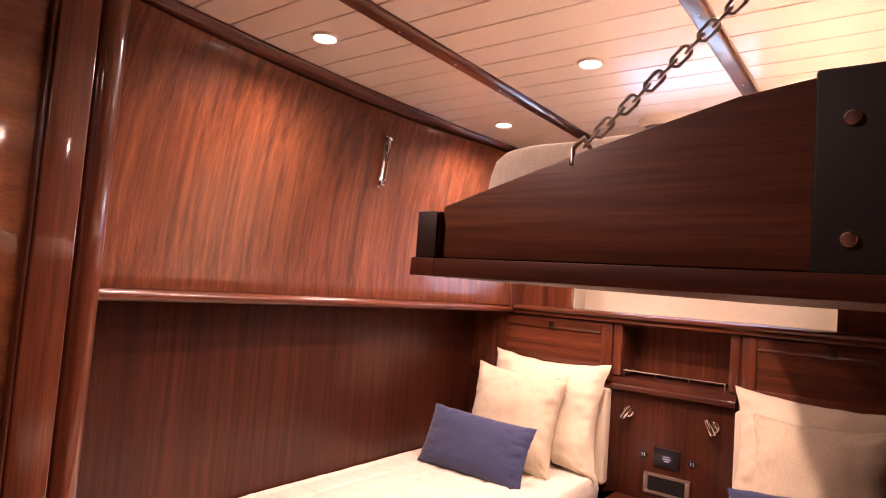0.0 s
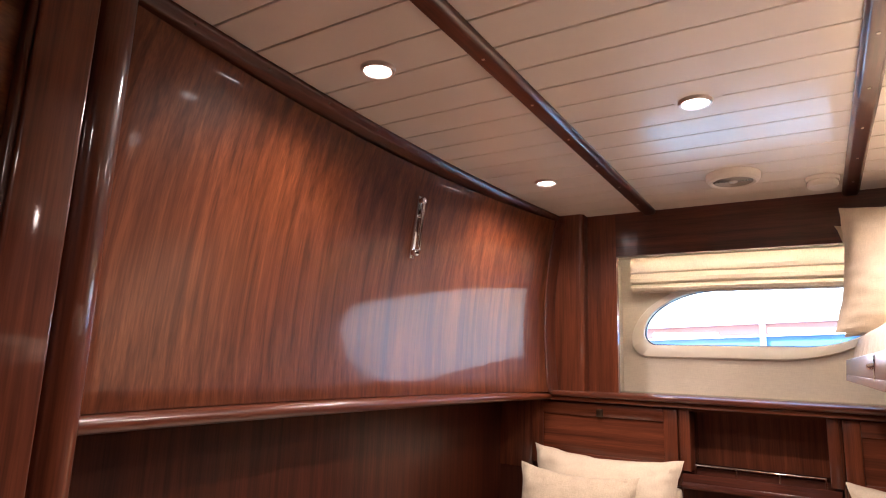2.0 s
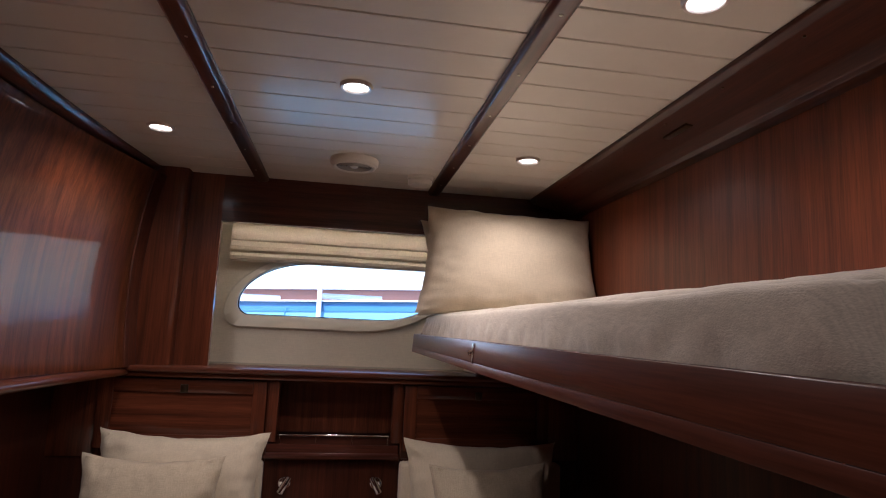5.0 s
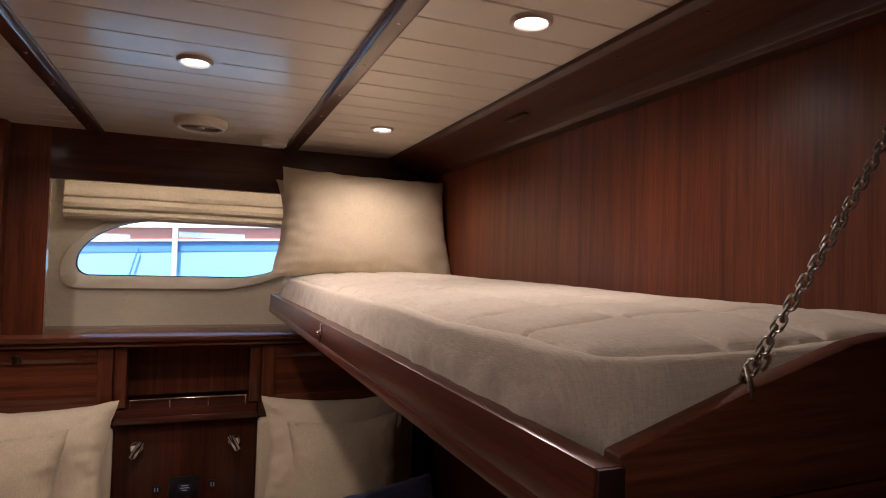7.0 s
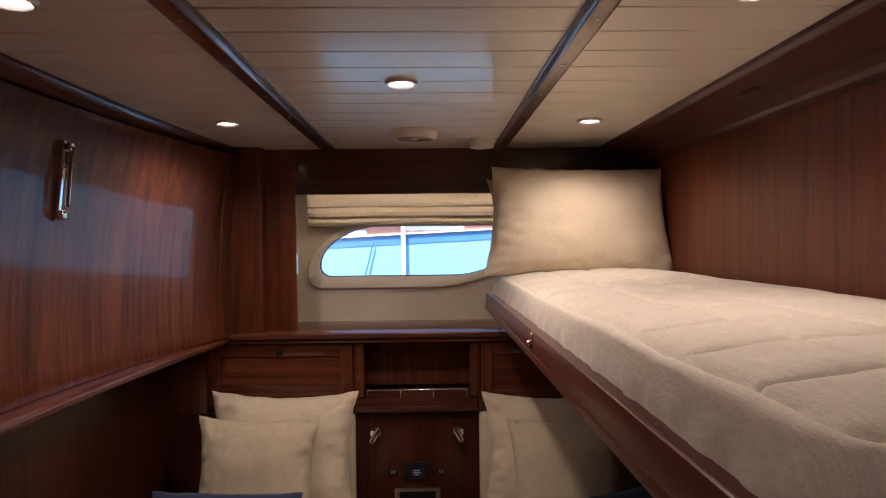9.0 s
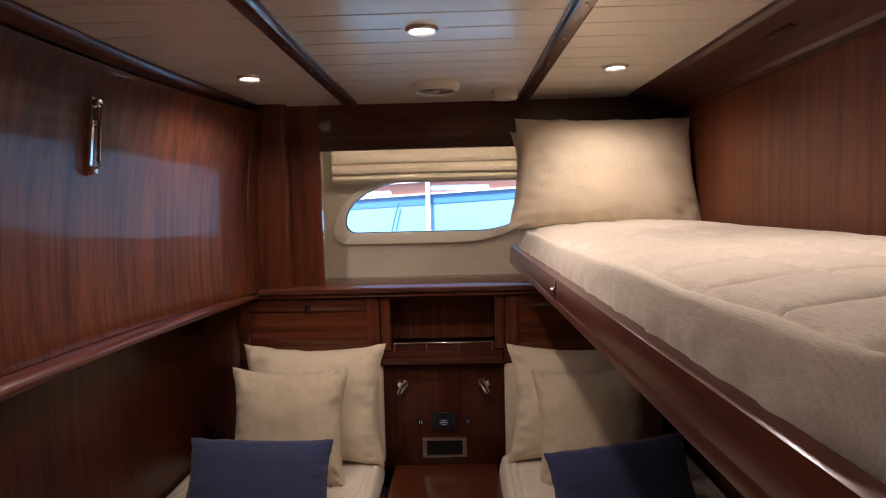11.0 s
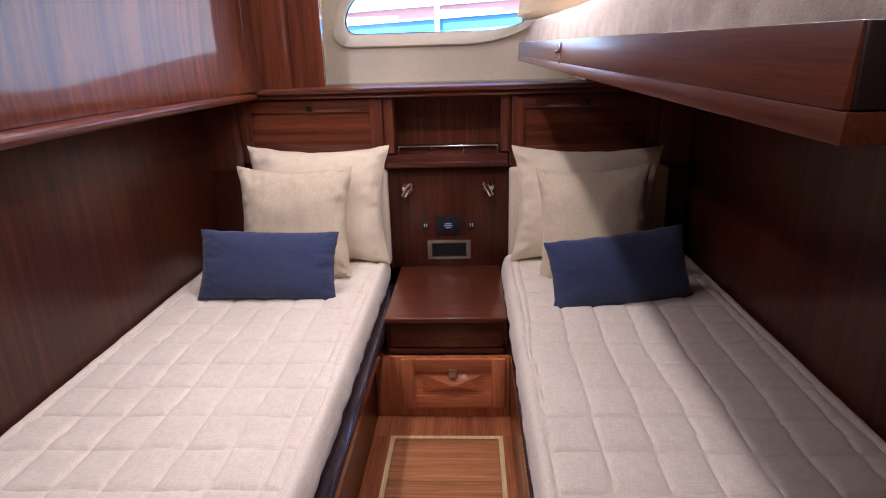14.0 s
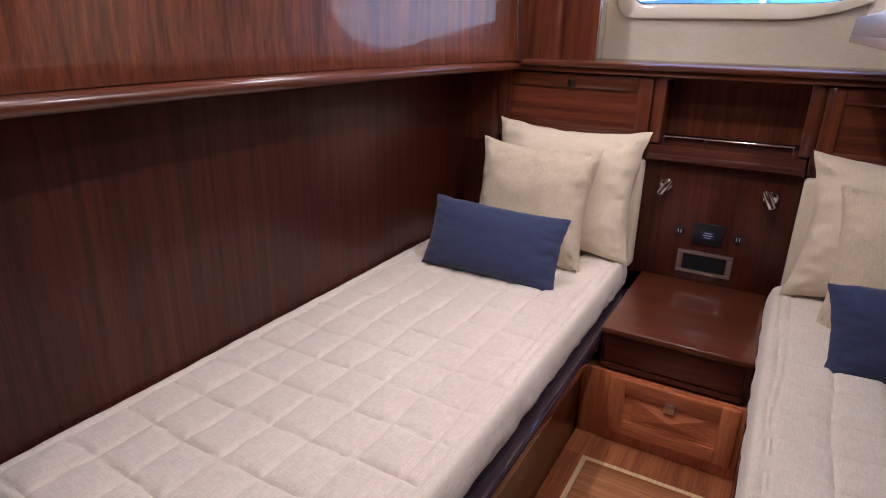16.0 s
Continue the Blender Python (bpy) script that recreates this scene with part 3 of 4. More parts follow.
for k in range(5):
    part("slat", box((-0.080, 0.091, 0.466 + 0.0115 * k), (0.074, 0.0955, 0.469 + 0.0115 * k)), black_metal, vent)


def reading_lamp(x, side):
    t = thing("reading_lamp", (x, 0.10, 0.77), "small chrome swivel reading lamp on the console", "lamp", "reading lamps")
    part("wall_plate", rod((x, 0.1005, 0.775), (x, 0.088, 0.775), 0.024, 28, bevel=0.004), chrome, t)
    part("stem", rod((x, 0.09, 0.775), (x + side * 0.004, 0.058, 0.777), 0.006, 12), chrome, t)
    p0 = Vector((x - side * 0.012, 0.045, 0.748))
    p1 = Vector((x + side * 0.020, 0.058, 0.806))
    part("head", rod(p0, p1, 0.0135, 20, 0.0115, 0.003), chrome, t)
    return t


reading_lamp(-0.180, 1)
reading_lamp(0.174, -1)

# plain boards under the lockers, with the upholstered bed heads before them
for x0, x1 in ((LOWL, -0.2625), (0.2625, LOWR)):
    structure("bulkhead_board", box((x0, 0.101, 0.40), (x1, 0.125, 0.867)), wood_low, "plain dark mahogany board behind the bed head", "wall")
for x0, x1 in ((-0.845, -0.262), (0.262, 0.925)):
    single("headboard", box((x0, 0.035, 0.44), (x1, 0.099, 0.864), 0.014, 4), linen, "cream upholstered headboard pad behind the pillows", "headboard", "bed heads")

# ---------------------------------------------------------------- night table and step between the beds
table = thing("night_table", (0, -0.2, 0.26), "glossy mahogany night table with a drawer", "table")
part("tabletop", box((-0.226, -0.470, 0.392), (0.226, 0.099, 0.414), 0.006, 3), wood_table, table, "glossy mahogany top")
part("body", box((-0.2255, -0.433, 0.258), (0.2255, 0.099, 0.392)), wood_dark_x, table)
part("drawer", box((-0.208, -0.455, 0.286), (0.206, -0.433, 0.388), 0.003), wood_dark_x, table)
part("bottom_rail", box((-0.214, -0.459, 0.263), (0.212, -0.433, 0.281), 0.003), wood_dark_x, table)
# the step's pale wood holds the lamplight that falls on it
step = thing("drawer_step", (0, -0.3, 0), "mahogany drawer step at floor level with a raised panel, lamplight in its colour", "drawer")
part("body", box((-0.271, -0.460, 0), (0.235, 0.09, 0.240)), wood_lit, step)
part("face", box((-0.271, -0.472, 0), (0.235, -0.460, 0.258), 0.002), wood_lit, step)
drw = raised_door(step, -0.172, 0.219, 0.046, 0.252, -0.488, 0.052, wood_lit, wood_lit_x, slope_w=0.052, hip=0.085, proud=0.016)
part("knob", box((0.006, -0.498, 0.180), (0.038, -0.487, 0.212), 0.003), brass_dull, drw, "square nickel knob")

# ---------------------------------------------------------------- floor inlay
FZ = 0.0
inl = [(-0.206, -1.9, -0.190, -0.597), (0.188, -1.9, 0.204, -0.597)]
for x0, y0, x1, y1 in inl:
    part("inlay_strip", box((x0, y0, -0.006), (x1, y1, FZ)), maple, floor)
part("inlay_strip", box((-0.190, -0.613, -0.006), (0.188, -0.597, FZ)), maple, floor)
part("floor_border", box((-0.271, -0.597, -0.006), (0.235, -0.47, FZ - 0.0004)), wood_floor_edge, floor)
part("floor_border", box((-0.29, -1.95, -0.006), (-0.2062, -0.597, FZ - 0.0004)), wood_floor_edge, floor)
part("floor_border", box((0.2042, -1.95, -0.006), (0.25, -0.597, FZ - 0.0004)), wood_floor_edge, floor)
plank = mesh_of("plank", box((-0.1885, -0.0375, -0.006), (0.1865, 0.0375, 0), 0.0008, 1), wood_floor)
k = 0
while -0.613 - 0.0758 * (k + 1) > -1.9:
    piece("plank", plank, floor, Matrix.Translation((0, -0.613 - 0.0758 * (k + 0.5), FZ - 0.0002)))
    k += 1


# ---------------------------------------------------------------- beds
def padded(x0, x1, y0, y1, z0, z1, cell, groove, r=0.03, seed=0.0, wrinkle=0.0025, step_size=0.0082, skew=0.0, start=0.0, corner=0.06, pleat=0.0, border=0.0, seam=0.006, crown=0.0):
    """A quilted mattress: rounded rim, stitched squares, creased sides."""
    bm = bmesh.new()
    nx, ny = int((x1 - x0) / step_size), int((y1 - y0) / step_size)
    grid = []
    for i in range(nx + 1):
        row = []
        for j in range(ny + 1):
            x, y = x0 + (x1 - x0) * i / nx, y0 + (y1 - y0) * j / ny
            d = min(i / nx * (x1 - x0), (1 - i / nx) * (x1 - x0))
            e = min(j / ny * (y1 - y0), (1 - j / ny) * (y1 - y0))
            z = z1
            for q in (d, e):
                if q < r:
                    z -= r - math.sqrt(max(0, r * r - (r - q) ** 2))
            if crown:
                z -= crown * max(0.0, 1 - min(d, e) / 0.18) ** 1.3
            wob = 0.012 * noise.noise((x * 4 + seed, y * 4, 3))
            u = ((x - x0 - start + wob + skew * (y - y0)) / cell[0] + 0.5) % 1.0
            v = ((y - y0 - start + wob * 0.8 + 0.006 * noise.noise((x * 9 + seed, y * 2, 6))) / cell[1] + 0.5) % 1.0
            near = min(abs(u - 0.5) * cell[0], abs(v - 0.5) * cell[1])
            if border:
                inset = min(d, e)
                near = min(near, abs(inset - border + wob)) if inset + wob > border else abs(inset - border + wob)
            z += -groove * math.exp(-near / seam) + groove * 0.3 * (1 - math.exp(-(near / 0.022) ** 2))
            z += 0.004 * noise.noise((x * 3 + seed, y * 3, 1)) + 0.0016 * noise.noise((x * 22, y * 22 + seed, 2)) + 0.0009 * noise.noise((x * 55 + seed, y * 30, 5))
            if d < corner and e < corner:
                ax, ay = corner - d, corner - e
                f = max(ax, ay) / math.hypot(ax, ay)
                x += (1 - f) * ax * (1 if x < (x0 + x1) / 2 else -1)
                y += (1 - f) * ay * (1 if y < (y0 + y1) / 2 else -1)
            row.append(bm.verts.new((x, y, z)))
        grid.append(row)
    for i in range(nx):
        for j in range(ny):
            bm.faces.new((grid[i][j], grid[i + 1][j], grid[i + 1][j + 1], grid[i][j + 1]))
    rim = [grid[i][0] for i in range(nx + 1)] + [grid[nx][j] for j in range(1, ny + 1)] + [grid[i][ny] for i in range(nx - 1, -1, -1)] + [grid[0][j] for j in range(ny - 1, 0, -1)]
    last = rim
    cx, cy = (x0 + x1) / 2, (y0 + y1) / 2
    levels = 7
    for k in range(1, levels + 1):
        ring = []
        for v in rim:
            f = k / levels
            out = 0.006 * math.sin(math.pi * f) + wrinkle * 2.2 * noise.noise((v.co.x * 18 + seed, v.co.y * 18, f * 2.0)) * (0.4 + f)
            dx = max(0, v.co.x - (x1 - corner)) / corner - max(0, x0 + corner - v.co.x) / corner
            dy = max(0, v.co.y - (y1 - corner)) / corner - max(0, y0 + corner - v.co.y) / corner
            out += 0.0046 * pleat * max(0.0, 1 - (y1 - v.co.y) / 0.8) * math.sin(130 * v.co.y + 9 * noise.noise((v.co.y * 7, seed, 3))) * math.sin(math.pi * f)
            hem = z0 + 0.006 * noise.noise((v.co.x * 6 + seed, v.co.y * 6, 9))
            ring.append(bm.verts.new((v.co.x + dx * out, v.co.y + dy * out, v.co.z * (1 - f) + hem * f)))
        for i in range(len(rim)):
            j = (i + 1) % len(rim)
            bm.faces.new((last[i], ring[i], ring[j], last[j]))
        last = ring
    bm.faces.new(last)
    bmesh.ops.recalc_face_normals(bm, faces=bm.faces[:])
    return bm


def pillow(w, h, t, seed, n=44, ear=0.12, wrinkle=0.013, flare=0.0):
    """A stuffed cushion standing on its lower edge, its face towards -y: pointed ears, drawn-in sides, puckers at the seam."""
    bm = bmesh.new()
    sides = []
    for s in (-1, 1):
        grid = []
        for i in range(n + 1):
            row = []
            for j in range(n + 1):
                u, v = 2 * i / n - 1, 2 * j / n - 1
                x = w / 2 * u * (1 - ear * (1 - v * v) * abs(u) ** 2) * (1 - flare * v)
                z = h / 2 * v * (1 - ear * (1 - u * u) * abs(v) ** 2)
                edge = max(abs(u), abs(v))
                f = ((1 - abs(u) ** 2.6) * (1 - abs(v) ** 2.6)) ** 0.52
                y = s * t / 2 * f
                puck = 1.3 * wrinkle * edge ** 4 * noise.noise((u * 7 + seed, v * 7, s)) + 0.9 * wrinkle * abs(u) ** 5 * noise.noise((u * 1.6 + seed, v * 8, s + 2)) + 1.2 * wrinkle * abs(v) ** 5 * noise.noise((u * 10, v + seed, s + 4)) + wrinkle * 0.8 * noise.noise((u * 2.2, v * 2.2 + seed, s + 5)) + wrinkle * 0.18 * noise.noise((u * 6 + seed, v * 4, s + 7))
                puck += 0.9 * wrinkle * (u * v) ** 4 * math.sin(13 * math.atan2(1.02 - abs(v), 1.02 - abs(u)) + seed + 2 * i // n)
                if edge < 0.999:
                    y += puck * s * min(1, (1 - edge) * 12)
                x += 0.004 * noise.noise((seed, v * 5, 2)) * abs(u)
                z += 0.004 * noise.noise((u * 5, seed, 3)) * abs(v)
                row.append(bm.verts.new((x, y, z + h / 2)))
            grid.append(row)
        sides.append(grid)
        for i in range(n):
            for j in range(n):
                q = (grid[i][j], grid[i + 1][j], grid[i + 1][j + 1], grid[i][j + 1])
                bm.faces.new(q if s < 0 else q[::-1])
    bmesh.ops.remove_doubles(bm, verts=bm.verts[:], dist=0.0004)
    bmesh.ops.recalc_face_normals(bm, faces=bm.faces[:])
    return bm


def put_pillow(name, w, h, t, seed, mat, m, label, group, ear=0.12, wrinkle=0.013, flare=0.0):
    ob = new(name, mesh_of(name, pillow(w, h, t, seed, ear=ear, wrinkle=wrinkle, flare=flare), mat))
    ob.matrix_world = m
    return tagged(ob, label, "pillow", group)


for side, base, x0, x1, seed in ((-1, -0.272, LOWL + 0.002, -0.262, 0.0), (1, 0.236, 0.232, LOWR - 0.002, 7.3)):
    bed = thing("bed_base", ((x0 + x1) / 2, -0.9, 0), "built-in mahogany bed base with a rounded rail", "bed", "twin beds")
    inner_x, outer_x = base, base + side * 0.03
    lo, hi = min(base, base + side * 0.02), max(base, base + side * 0.02)
    part("side_board", box((lo, -1.93, 0), (hi, -0.0, 0.345), 0.002), wood_dark_y, bed)
    edge = -0.226 if side < 0 else 0.2265
    part("rail", box((min(edge, base + side * 0.03), -1.93, 0.322), (max(edge, base + side * 0.03), -0.012, 0.3722), 0.012, 4), base_dark, bed, "dark rounded bed rail")
    part("slat_base", box((min(x0, x1) + (0.03 if side > 0 else 0), -1.93, 0.30), (max(x0, x1) - (0.03 if side < 0 else 0), 0.034, 0.372)), wood_dark_y, bed)
    part("foot_board", box((min(x0, x1) + (0.02 if side > 0 else 0), -1.95, 0), (max(x0, x1) - (0.02 if side < 0 else 0), -1.932, 0.46), 0.003), wood_dark, bed)
    mat = thing("mattress", ((x0 + x1) / 2, -0.9, 0.374), "bed mattress under a cream quilted bedspread", "mattress", "twin bed mattresses")
    part("bedspread", padded(x0, x1, -1.90, 0.03, 0.392, 0.497, (0.110, 0.132), 0.0085, seed=seed, step_size=0.0058, skew=-0.02, start=0.03, border=0.036, seam=0.0042), quilt, mat)
    part("mattress_core", box((x0 + 0.010, -1.885, 0.3725), (x1 - 0.010, 0.015, 0.46), 0.010, 3), ticking, mat, "white mattress edge")


def lean(x, y, z, back, turn=0.0, roll=0.0):
    """Standing at a place, leaning back by degrees."""
    return Matrix.Translation((x, y, z)) @ pose(0, 0, 0, -back, roll, turn)


put_pillow("pillow", 0.60, 0.50, 0.17, 1.0, linen, lean(-0.546, -0.085, 0.492, 11, 0, 1), "large cream linen pillow against the headboard", "large pillows")
put_pillow("pillow", 0.62, 0.48, 0.17, 2.0, linen, lean(0.568, -0.085, 0.492, 11, 0, 1), "large cream linen pillow against the headboard", "large pillows")
put_pillow("cushion", 0.46, 0.46, 0.16, 3.0, linen_front, lean(-0.602, -0.275, 0.486, 17, 3, 1.5), "square coarse linen cushion leaning on a pillow", "square cushions")
put_pillow("cushion", 0.44, 0.45, 0.16, 4.0, linen_front, lean(0.575, -0.285, 0.480, 19, -5, -2.5), "square coarse linen cushion leaning on a pillow", "square cushions")
put_pillow("lumbar_cushion", 0.51, 0.26, 0.12, 5.0, navy, lean(-0.650, -0.480, 0.490, 22, 2, 2.5), "navy blue oblong cushion on the bed", "navy cushions", 0.055, 0.006)
put_pillow("lumbar_cushion", 0.51, 0.26, 0.12, 6.0, navy, lean(0.630, -0.520, 0.476, 20, 10, -4), "navy blue oblong cushion on the bed", "navy cushions", 0.055, 0.006)


# ---------------------------------------------------------------- lowered upper bunk
BX, BY0, BY1, BZ = 0.313, -2.090, 0.135, 1.287
bunk = thing("upper_bunk", (0.6, -1.0, BZ), "lowered mahogany pullman bunk hung on chains", "bunk")
part("base_board", box((BX + 0.0302, BY0, BZ), (RW - 0.018, BY1, BZ + 0.020), 0.001), wood_bunk_x, bunk)
part("front_lip", prism([(BX - 0.003, BZ), (BX - 0.0018, BZ + 0.0198), (BX + 0.030, BZ + 0.0198), (BX + 0.030, BZ)], "y", BY0, BY1, 0.0006), wood_front, bunk)
part("front_board", prism([(BX - 0.0014, BZ + 0.0202), (BX + 0.0022, BZ + 0.072), (BX + 0.030, BZ + 0.072), (BX + 0.030, BZ + 0.0202)], "y", BY0 + 0.006, BY1, 0.0009), wood_front, bunk, "glossy mahogany front board")
part("end_cap", box((BX + 0.003, BY0 + 0.001, BZ + 0.021), (BX + 0.0295, BY0 + 0.0058, BZ + 0.0715), 0.001), cap_dark, bunk, "dark end cap")
prof = [(BX + 0.0305, BZ + 0.021), (BX + 0.0305, BZ + 0.078), (0.504, BZ + 0.128), (0.638, BZ + 0.164), (0.693, BZ + 0.172), (RW - 0.018, BZ + 0.172), (RW - 0.018, BZ + 0.021)]
part("end_board", prism(prof, "y", -2.080, -2.057, 0.003), wood_bunk_x, bunk, "mahogany end board rising to the wall")
part("end_board", prism(prof, "y", BY1 - 0.022, BY1 - 0.002, 0.003), wood_bunk_x, bunk)
plate = part("hinge_plate", box((0.693, -2.088, BZ + 0.019), (RW - 0.018, -2.080, BZ + 0.175), 0.003), black_metal, bunk, "black steel hinge plate")
for z in (BZ + 0.135, BZ + 0.045):
    part("bolt", rod((0.717, -2.087, z), (0.717, -2.0905, z), 0.0066, 20, 0.0056, 0.001), chrome, plate)
LTY = -0.968
part("latch_plate", box((BX - 0.002, LTY - 0.010, BZ + 0.014), (BX + 0.004, LTY + 0.010, BZ + 0.067), 0.002), chrome, bunk, "small chrome latch")
part("latch_knob", rod((BX + 0.002, LTY, BZ + 0.048), (BX - 0.012, LTY, BZ + 0.042), 0.006, 14, bevel=0.002), chrome, bunk)
mat = thing("bunk_mattress", (0.64, -1.0, BZ + 0.029), "bunk mattress under a cream quilted linen cover", "mattress")
part("cover", padded(BX + 0.036, RW - 0.022, -2.050, BY1 - 0.025, BZ + 0.029, BZ + 0.162, (0.155, 0.165), 0.0110, 0.026, 3.7, 0.0040, 0.0054, start=0.03, corner=0.085, pleat=2.2, border=0.028, seam=0.0050, crown=0.018), quilt, mat)
part("mattress_core", box((BX + 0.060, -2.03, BZ + 0.0215), (RW - 0.03, BY1 - 0.05, BZ + 0.10), 0.010, 3), ticking, mat, "white mattress edge")
put_pillow("pillow", 0.73, 0.45, 0.19, 8.0, linen, lean(0.652, -0.125, BZ + 0.155, 12, 0, 1), "plump cream linen pillow standing on the upper bunk", "bunk pillows", 0.06, 0.012, 0.05)
put_pillow("pillow", 0.66, 0.41, 0.12, 9.0, linen, lean(0.630, 0.035, BZ + 0.155, 7, 0, 0), "cream linen pillow behind another on the bunk", "bunk pillows")

# the bunk stands a touch askew: its foot hangs lower and further out of line
bunk.rotation_euler = (0.008, 0, 0.012)
mat.rotation_euler = (0.008, -0.035, 0.012)
mat.location.z += 0.013

# chain from the bunk's end board to the wall
c0, c1 = Vector((0.512, -2.070, 1.414)), Vector((0.965, -2.005, 1.915))
chain = thing("chain", c0, "galvanised steel chain holding the upper bunk", "chain")
bow = [(0.0050 * math.cos(a), 0, 0.0050 * math.sin(a) + (0.0055 if math.sin(a) >= 0 else -0.0055)) for a in [2 * math.pi * k / 20 for k in range(20)]]
link = mesh_of("link", tube(bow, 0.0018, 8, True), steel)
length = (c1 - c0).length
gap = 0.0165
turn = (c1 - c0).to_track_quat("Z", "Y").to_matrix().to_4x4()
for k in range(int(length / gap)):
    p = c0 + (c1 - c0) * ((k + 0.7) * gap / length)
    p.z -= 0.026 * math.sin(math.pi * (k + 0.7) * gap / length)
    piece("link", link, chain, Matrix.Translation(p) @ turn @ pose(0, 0, 0, 0, 0, 90 * (k % 2) + 20))
sh = [c0 + Vector(p) for p in ((-0.006, -0.011, -0.020), (-0.006, -0.010, -0.004), (0.0, 0.0, 0.008), (0.006, 0.010, -0.004), (0.006, 0.012, -0.020))]
part("shackle", tube(sh, 0.0028, 10), steel, chain, "steel shackle")
part("anchor", rod(c1 - Vector((0.0, 0, 0)), c1 + Vector((0.03, 0, 0)), 0.010, 16), steel, chain)

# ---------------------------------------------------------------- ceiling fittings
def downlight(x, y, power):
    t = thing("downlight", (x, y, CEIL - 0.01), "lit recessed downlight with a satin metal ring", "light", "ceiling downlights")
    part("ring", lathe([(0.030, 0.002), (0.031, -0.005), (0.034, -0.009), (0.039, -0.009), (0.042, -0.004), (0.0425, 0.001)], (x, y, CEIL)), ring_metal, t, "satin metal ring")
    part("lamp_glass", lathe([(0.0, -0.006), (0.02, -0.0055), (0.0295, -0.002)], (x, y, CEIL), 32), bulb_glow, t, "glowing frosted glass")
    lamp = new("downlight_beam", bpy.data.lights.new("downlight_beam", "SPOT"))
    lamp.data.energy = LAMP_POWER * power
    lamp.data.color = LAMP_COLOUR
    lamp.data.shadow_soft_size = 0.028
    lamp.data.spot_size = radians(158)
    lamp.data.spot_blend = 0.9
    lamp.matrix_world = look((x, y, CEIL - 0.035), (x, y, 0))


# the last one, at y -2.60, is unseen: added to light the bunk's end
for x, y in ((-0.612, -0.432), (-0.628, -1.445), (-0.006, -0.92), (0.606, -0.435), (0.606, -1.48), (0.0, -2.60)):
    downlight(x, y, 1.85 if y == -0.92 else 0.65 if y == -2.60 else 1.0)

spk = thing("speaker", (0.006, -0.237, CEIL - 0.045), "round ivory ceiling loudspeaker with a slotted grille", "speaker")
C = (0.006, -0.237, CEIL)
part("body", lathe([(0.088, 0.001), (0.088, -0.016), (0.083, -0.023), (0.080, -0.025)], C, 48), white_plastic, spk)
part("rim", lathe([(0.080, -0.024), (0.078, -0.029), (0.073, -0.031), (0.068, -0.029), (0.066, -0.024)], C, 48), white_plastic, spk)
part("grille", lathe([(0.066, -0.022), (0.0, -0.022)], C, 48), grille_grey, spk, "grey grille")
for k in range(11):
    r = 0.016 + 0.0046 * k
    part("grille_ring", lathe([(r, -0.023), (r + 0.0012, -0.0265), (r + 0.0024, -0.023)], C, 40), ring_grey, spk)
part("hub", lathe([(0.0, -0.030), (0.012, -0.029), (0.016, -0.023)], C, 24), white_plastic, spk)
det = thing("smoke_detector", (0.272, -0.06, CEIL - 0.036), "small round ivory smoke detector on the ceiling", "detector")
C = (0.272, -0.075, CEIL)
part("base", lathe([(0.052, 0.001), (0.052, -0.014), (0.050, -0.016)], C, 40), white_plastic, det)
part("cover", lathe([(0.046, -0.014), (0.048, -0.019), (0.048, -0.030), (0.044, -0.035), (0.0, -0.037)], C, 40), white_plastic, det)

# ---------------------------------------------------------------- door post and wardrobe near the entrance
structure("door_post", rod((-0.815, -1.968, 0), (-0.815, -1.968, CEIL), 0.038, 32), wood_z, "round dark mahogany post beside the wardrobe", "post")
ward = thing("wardrobe", (-0.9, -2.5, 0), "mahogany wardrobe with a framed panel door", "wardrobe")
part("body", box((LOWL, BACK, 0), (-0.80, -1.975, CEIL - 0.001)), wood_dark, ward)
wd = part("door", box((-0.80, -2.60, 0.06), (-0.790, -2.09, CEIL - 0.07)), wood_door, ward, "framed door with crosswise grain")
part("stile", box((-0.80, -2.10, 0.0), (-0.760, -2.014, CEIL - 0.002), 0.005, 3), wood_z, wd)
part("stile", box((-0.80, -2.68, 0.0), (-0.760, -2.59, CEIL - 0.002), 0.005, 3), wood_z, wd)
part("rail", box((-0.80, -2.59, CEIL - 0.12), (-0.7605, -2.10, CEIL - 0.002), 0.005, 3), wood_door, wd)
part("rail", box((-0.80, -2.59, 0.0), (-0.7605, -2.10, 0.14), 0.005, 3), wood_door, wd)
ZA, ZB, YA, YB = 0.14, CEIL - 0.12, -2.59, -2.10
part("moulding", box((-0.79, YB - 0.012, ZA), (-0.7655, YB, ZB), 0.005, 3), wood_dark, wd)
part("moulding", box((-0.79, YA, ZA), (-0.7655, YA + 0.012, ZB), 0.005, 3), wood_dark, wd)
part("moulding", box((-0.79, YA + 0.012, ZB - 0.012), (-0.7655, YB - 0.012, ZB), 0.005, 3), wood_dark_y, wd)
part("moulding", box((-0.79, YA + 0.012, ZA), (-0.7655, YB - 0.012, ZA + 0.012), 0.005, 3), wood_dark_y, wd)
q, w = 0.012, 0.075
bm = loops([[(-0.787, YA + q, ZA + q), (-0.787, YB - q, ZA + q), (-0.787, YB - q, ZB - q), (-0.787, YA + q, ZB - q)],
            [(-0.770, YA + w, ZA + w), (-0.770, YB - w, ZA + w), (-0.770, YB - w, ZB - w), (-0.770, YA + w, ZB - w)]])
bm.verts.ensure_lookup_table()
bm.faces.new(bm.verts[4:8])
bmesh.ops.recalc_face_normals(bm, faces=bm.faces[:])
part("raised_field", bm, wood_door, wd)

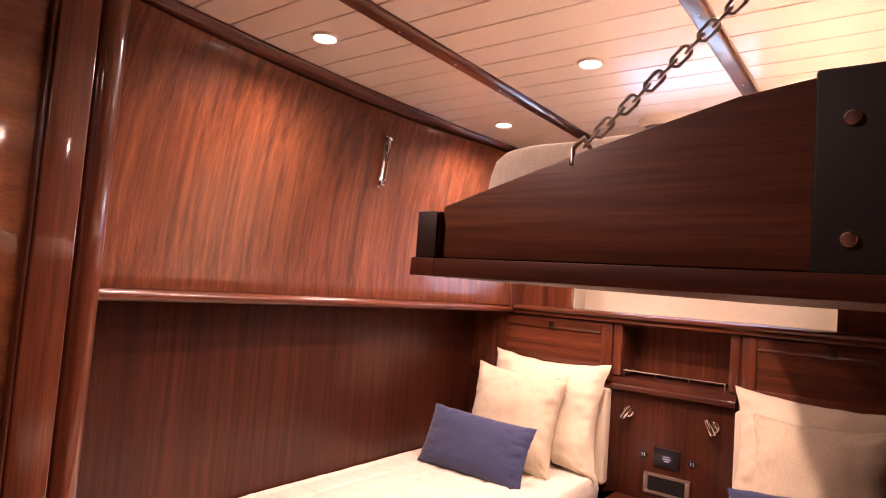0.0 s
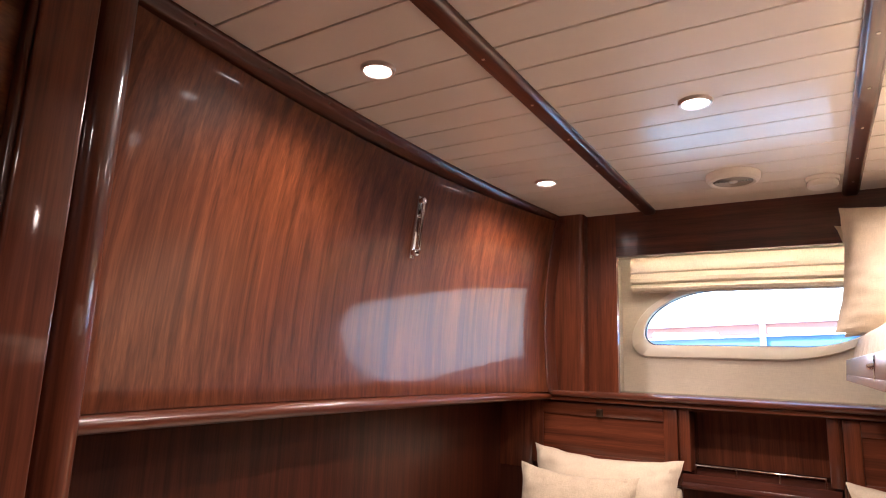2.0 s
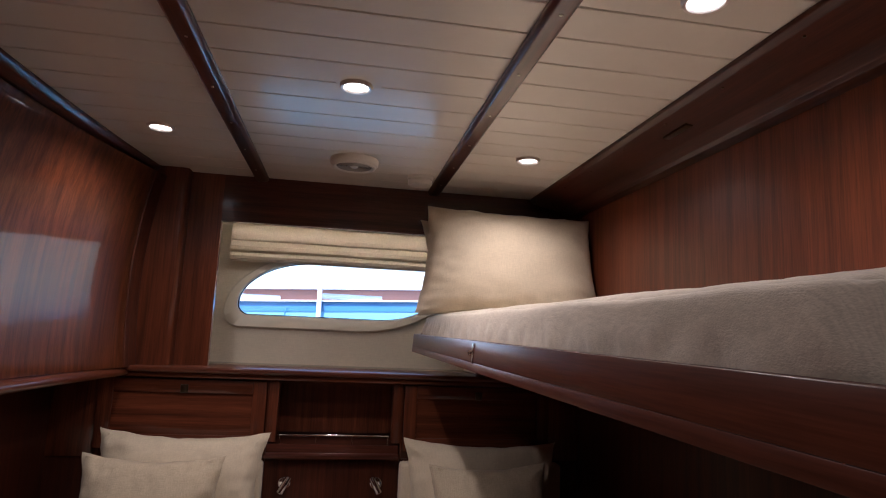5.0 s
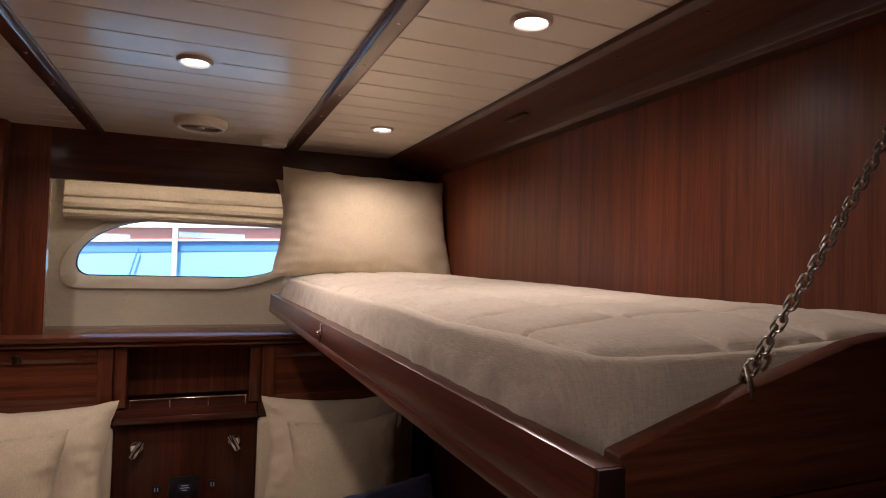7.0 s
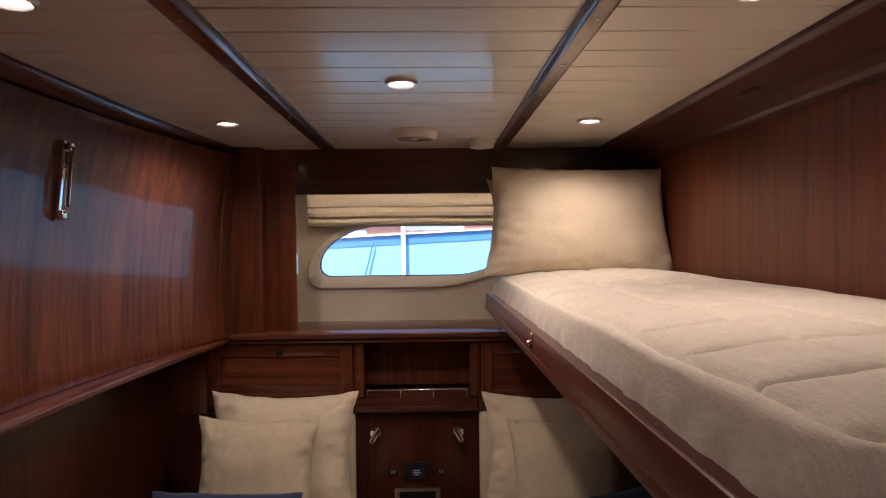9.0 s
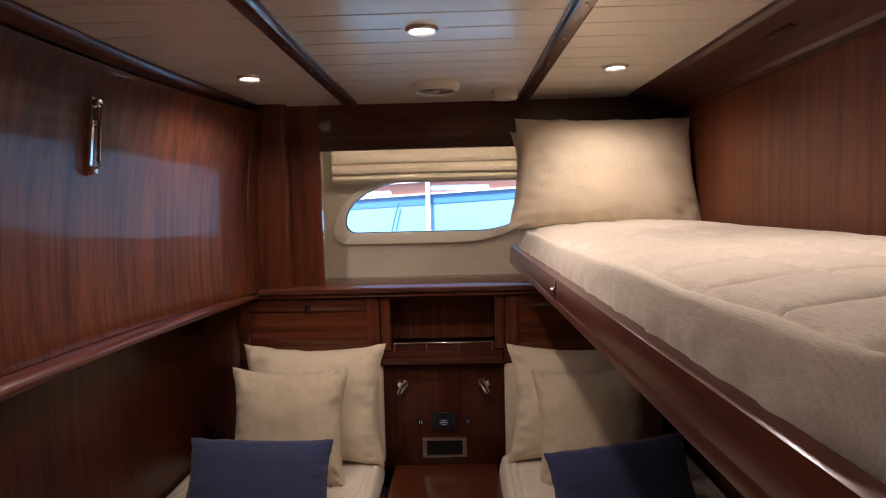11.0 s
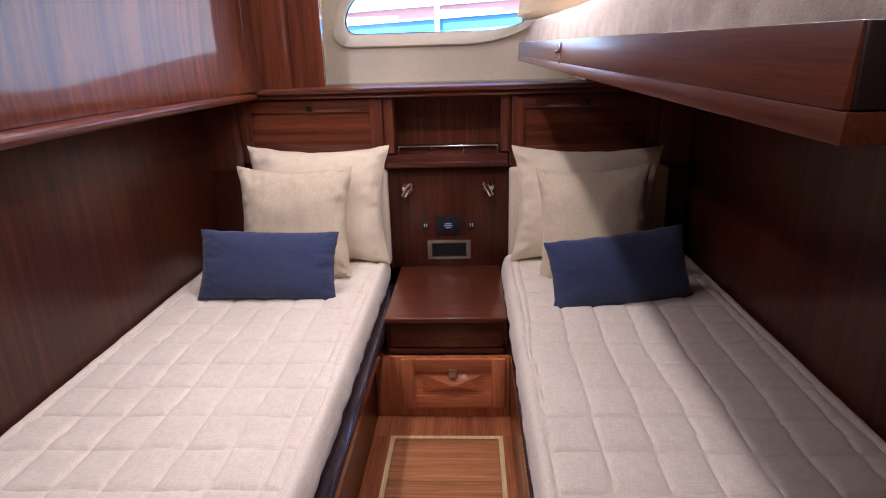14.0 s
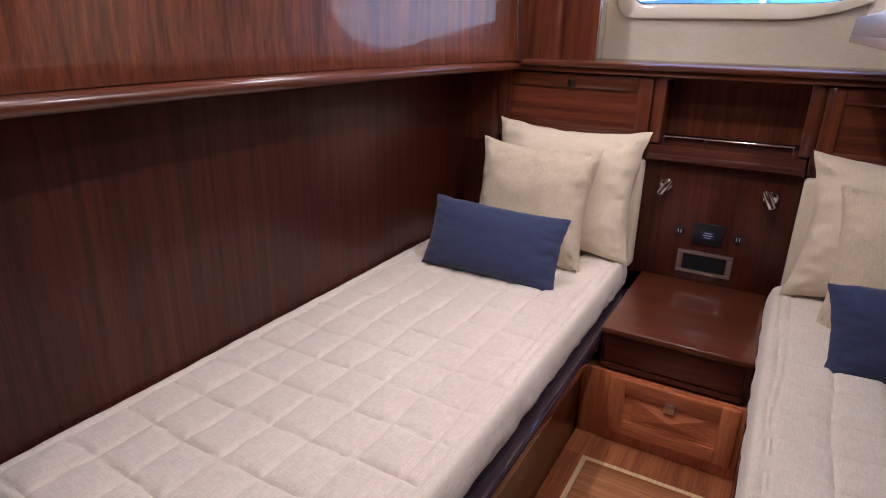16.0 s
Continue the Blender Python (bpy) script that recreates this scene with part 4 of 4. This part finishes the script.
# ---------------------------------------------------------------- outside: quay water and a moored boat
water = paint("harbour water", (0.03, 0.07, 0.10), 0.08, vary=0.3, size=0.5)
structure("water", box((-800, -800, -0.75), (800, 800, -0.7)), water, "blue harbour water", "water")
boat_pale = paint("pale blue boat paint", (0.19, 0.43, 0.60), 0.35, vary=0.03, size=0.6)
boat_blue = paint("deep blue stripe", (0.06, 0.20, 0.42), 0.3, vary=0.05, size=0.6)
boat_red = paint("red brown deckhouse", (0.55, 0.22, 0.14), 0.5, vary=0.08, size=0.8)
boat = thing("moored_boat", (0.5, 5.2, -0.7), "moored boat with a pale blue hull, dark stripe and red deckhouse", "boat")
slope = 0.045


def strake(z0, z1, y0, y1, xa=-7.0, xb=9.0):
    bm = bmesh.new()
    vs = []
    for x in [xa + (xb - xa) * k / 24 for k in range(25)]:
        lift = slope * min(x + 0.26, 1.7)
        bow_in = 0.010 * (x - 0.5) ** 2
        vs.append([bm.verts.new(p) for p in ((x, y0 + bow_in, z0 + (lift if z0 > 0 else 0)), (x, y0 + bow_in, z1 + lift), (x, y1, z1 + lift), (x, y1, z0 + (lift if z0 > 0 else 0)))])
    for a, b in zip(vs, vs[1:]):
        for k in range(4):
            l = (k + 1) % 4
            bm.faces.new((a[k], a[l], b[l], b[k]))
    bm.faces.new(vs[0])
    bm.faces.new(vs[-1][::-1])
    bmesh.ops.recalc_face_normals(bm, faces=bm.faces[:])
    return bm


part("hull", strake(-0.8, 1.575, 4.75, 7.6), boat_pale, boat, "pale blue hull side")
part("stripe", strake(1.575, 1.690, 4.74, 7.6), boat_blue, boat, "deep blue sheer stripe")
part("toe_rail", strake(1.690, 1.708, 4.70, 4.80), hull_white, boat, "white rail")
part("deckhouse", strake(1.70, 1.86, 5.2, 7.2, -5, 2.4), boat_red, boat, "red brown deckhouse side")
part("deckhouse_roof", strake(1.86, 1.92, 5.1, 7.3, -5.2, 2.6), hull_white, boat, "white roof")
for x in (-1.5, -0.25, 1.0):
    part("deckhouse_window", box((x, 5.19, 1.755 + slope * x), (x + 0.75, 5.25, 1.83 + slope * x), 0.02, 3), hull_white, boat, "pale window")
part("mooring_post", rod((-0.26, 4.66, -0.8), (-0.26, 4.66, 2.4), 0.028, 16), hull_white, boat, "thin white post")
part("fender_line", rod((-0.62, 4.70, 1.60), (-0.80, 4.70, 0.9), 0.010, 8), boat_blue, boat)
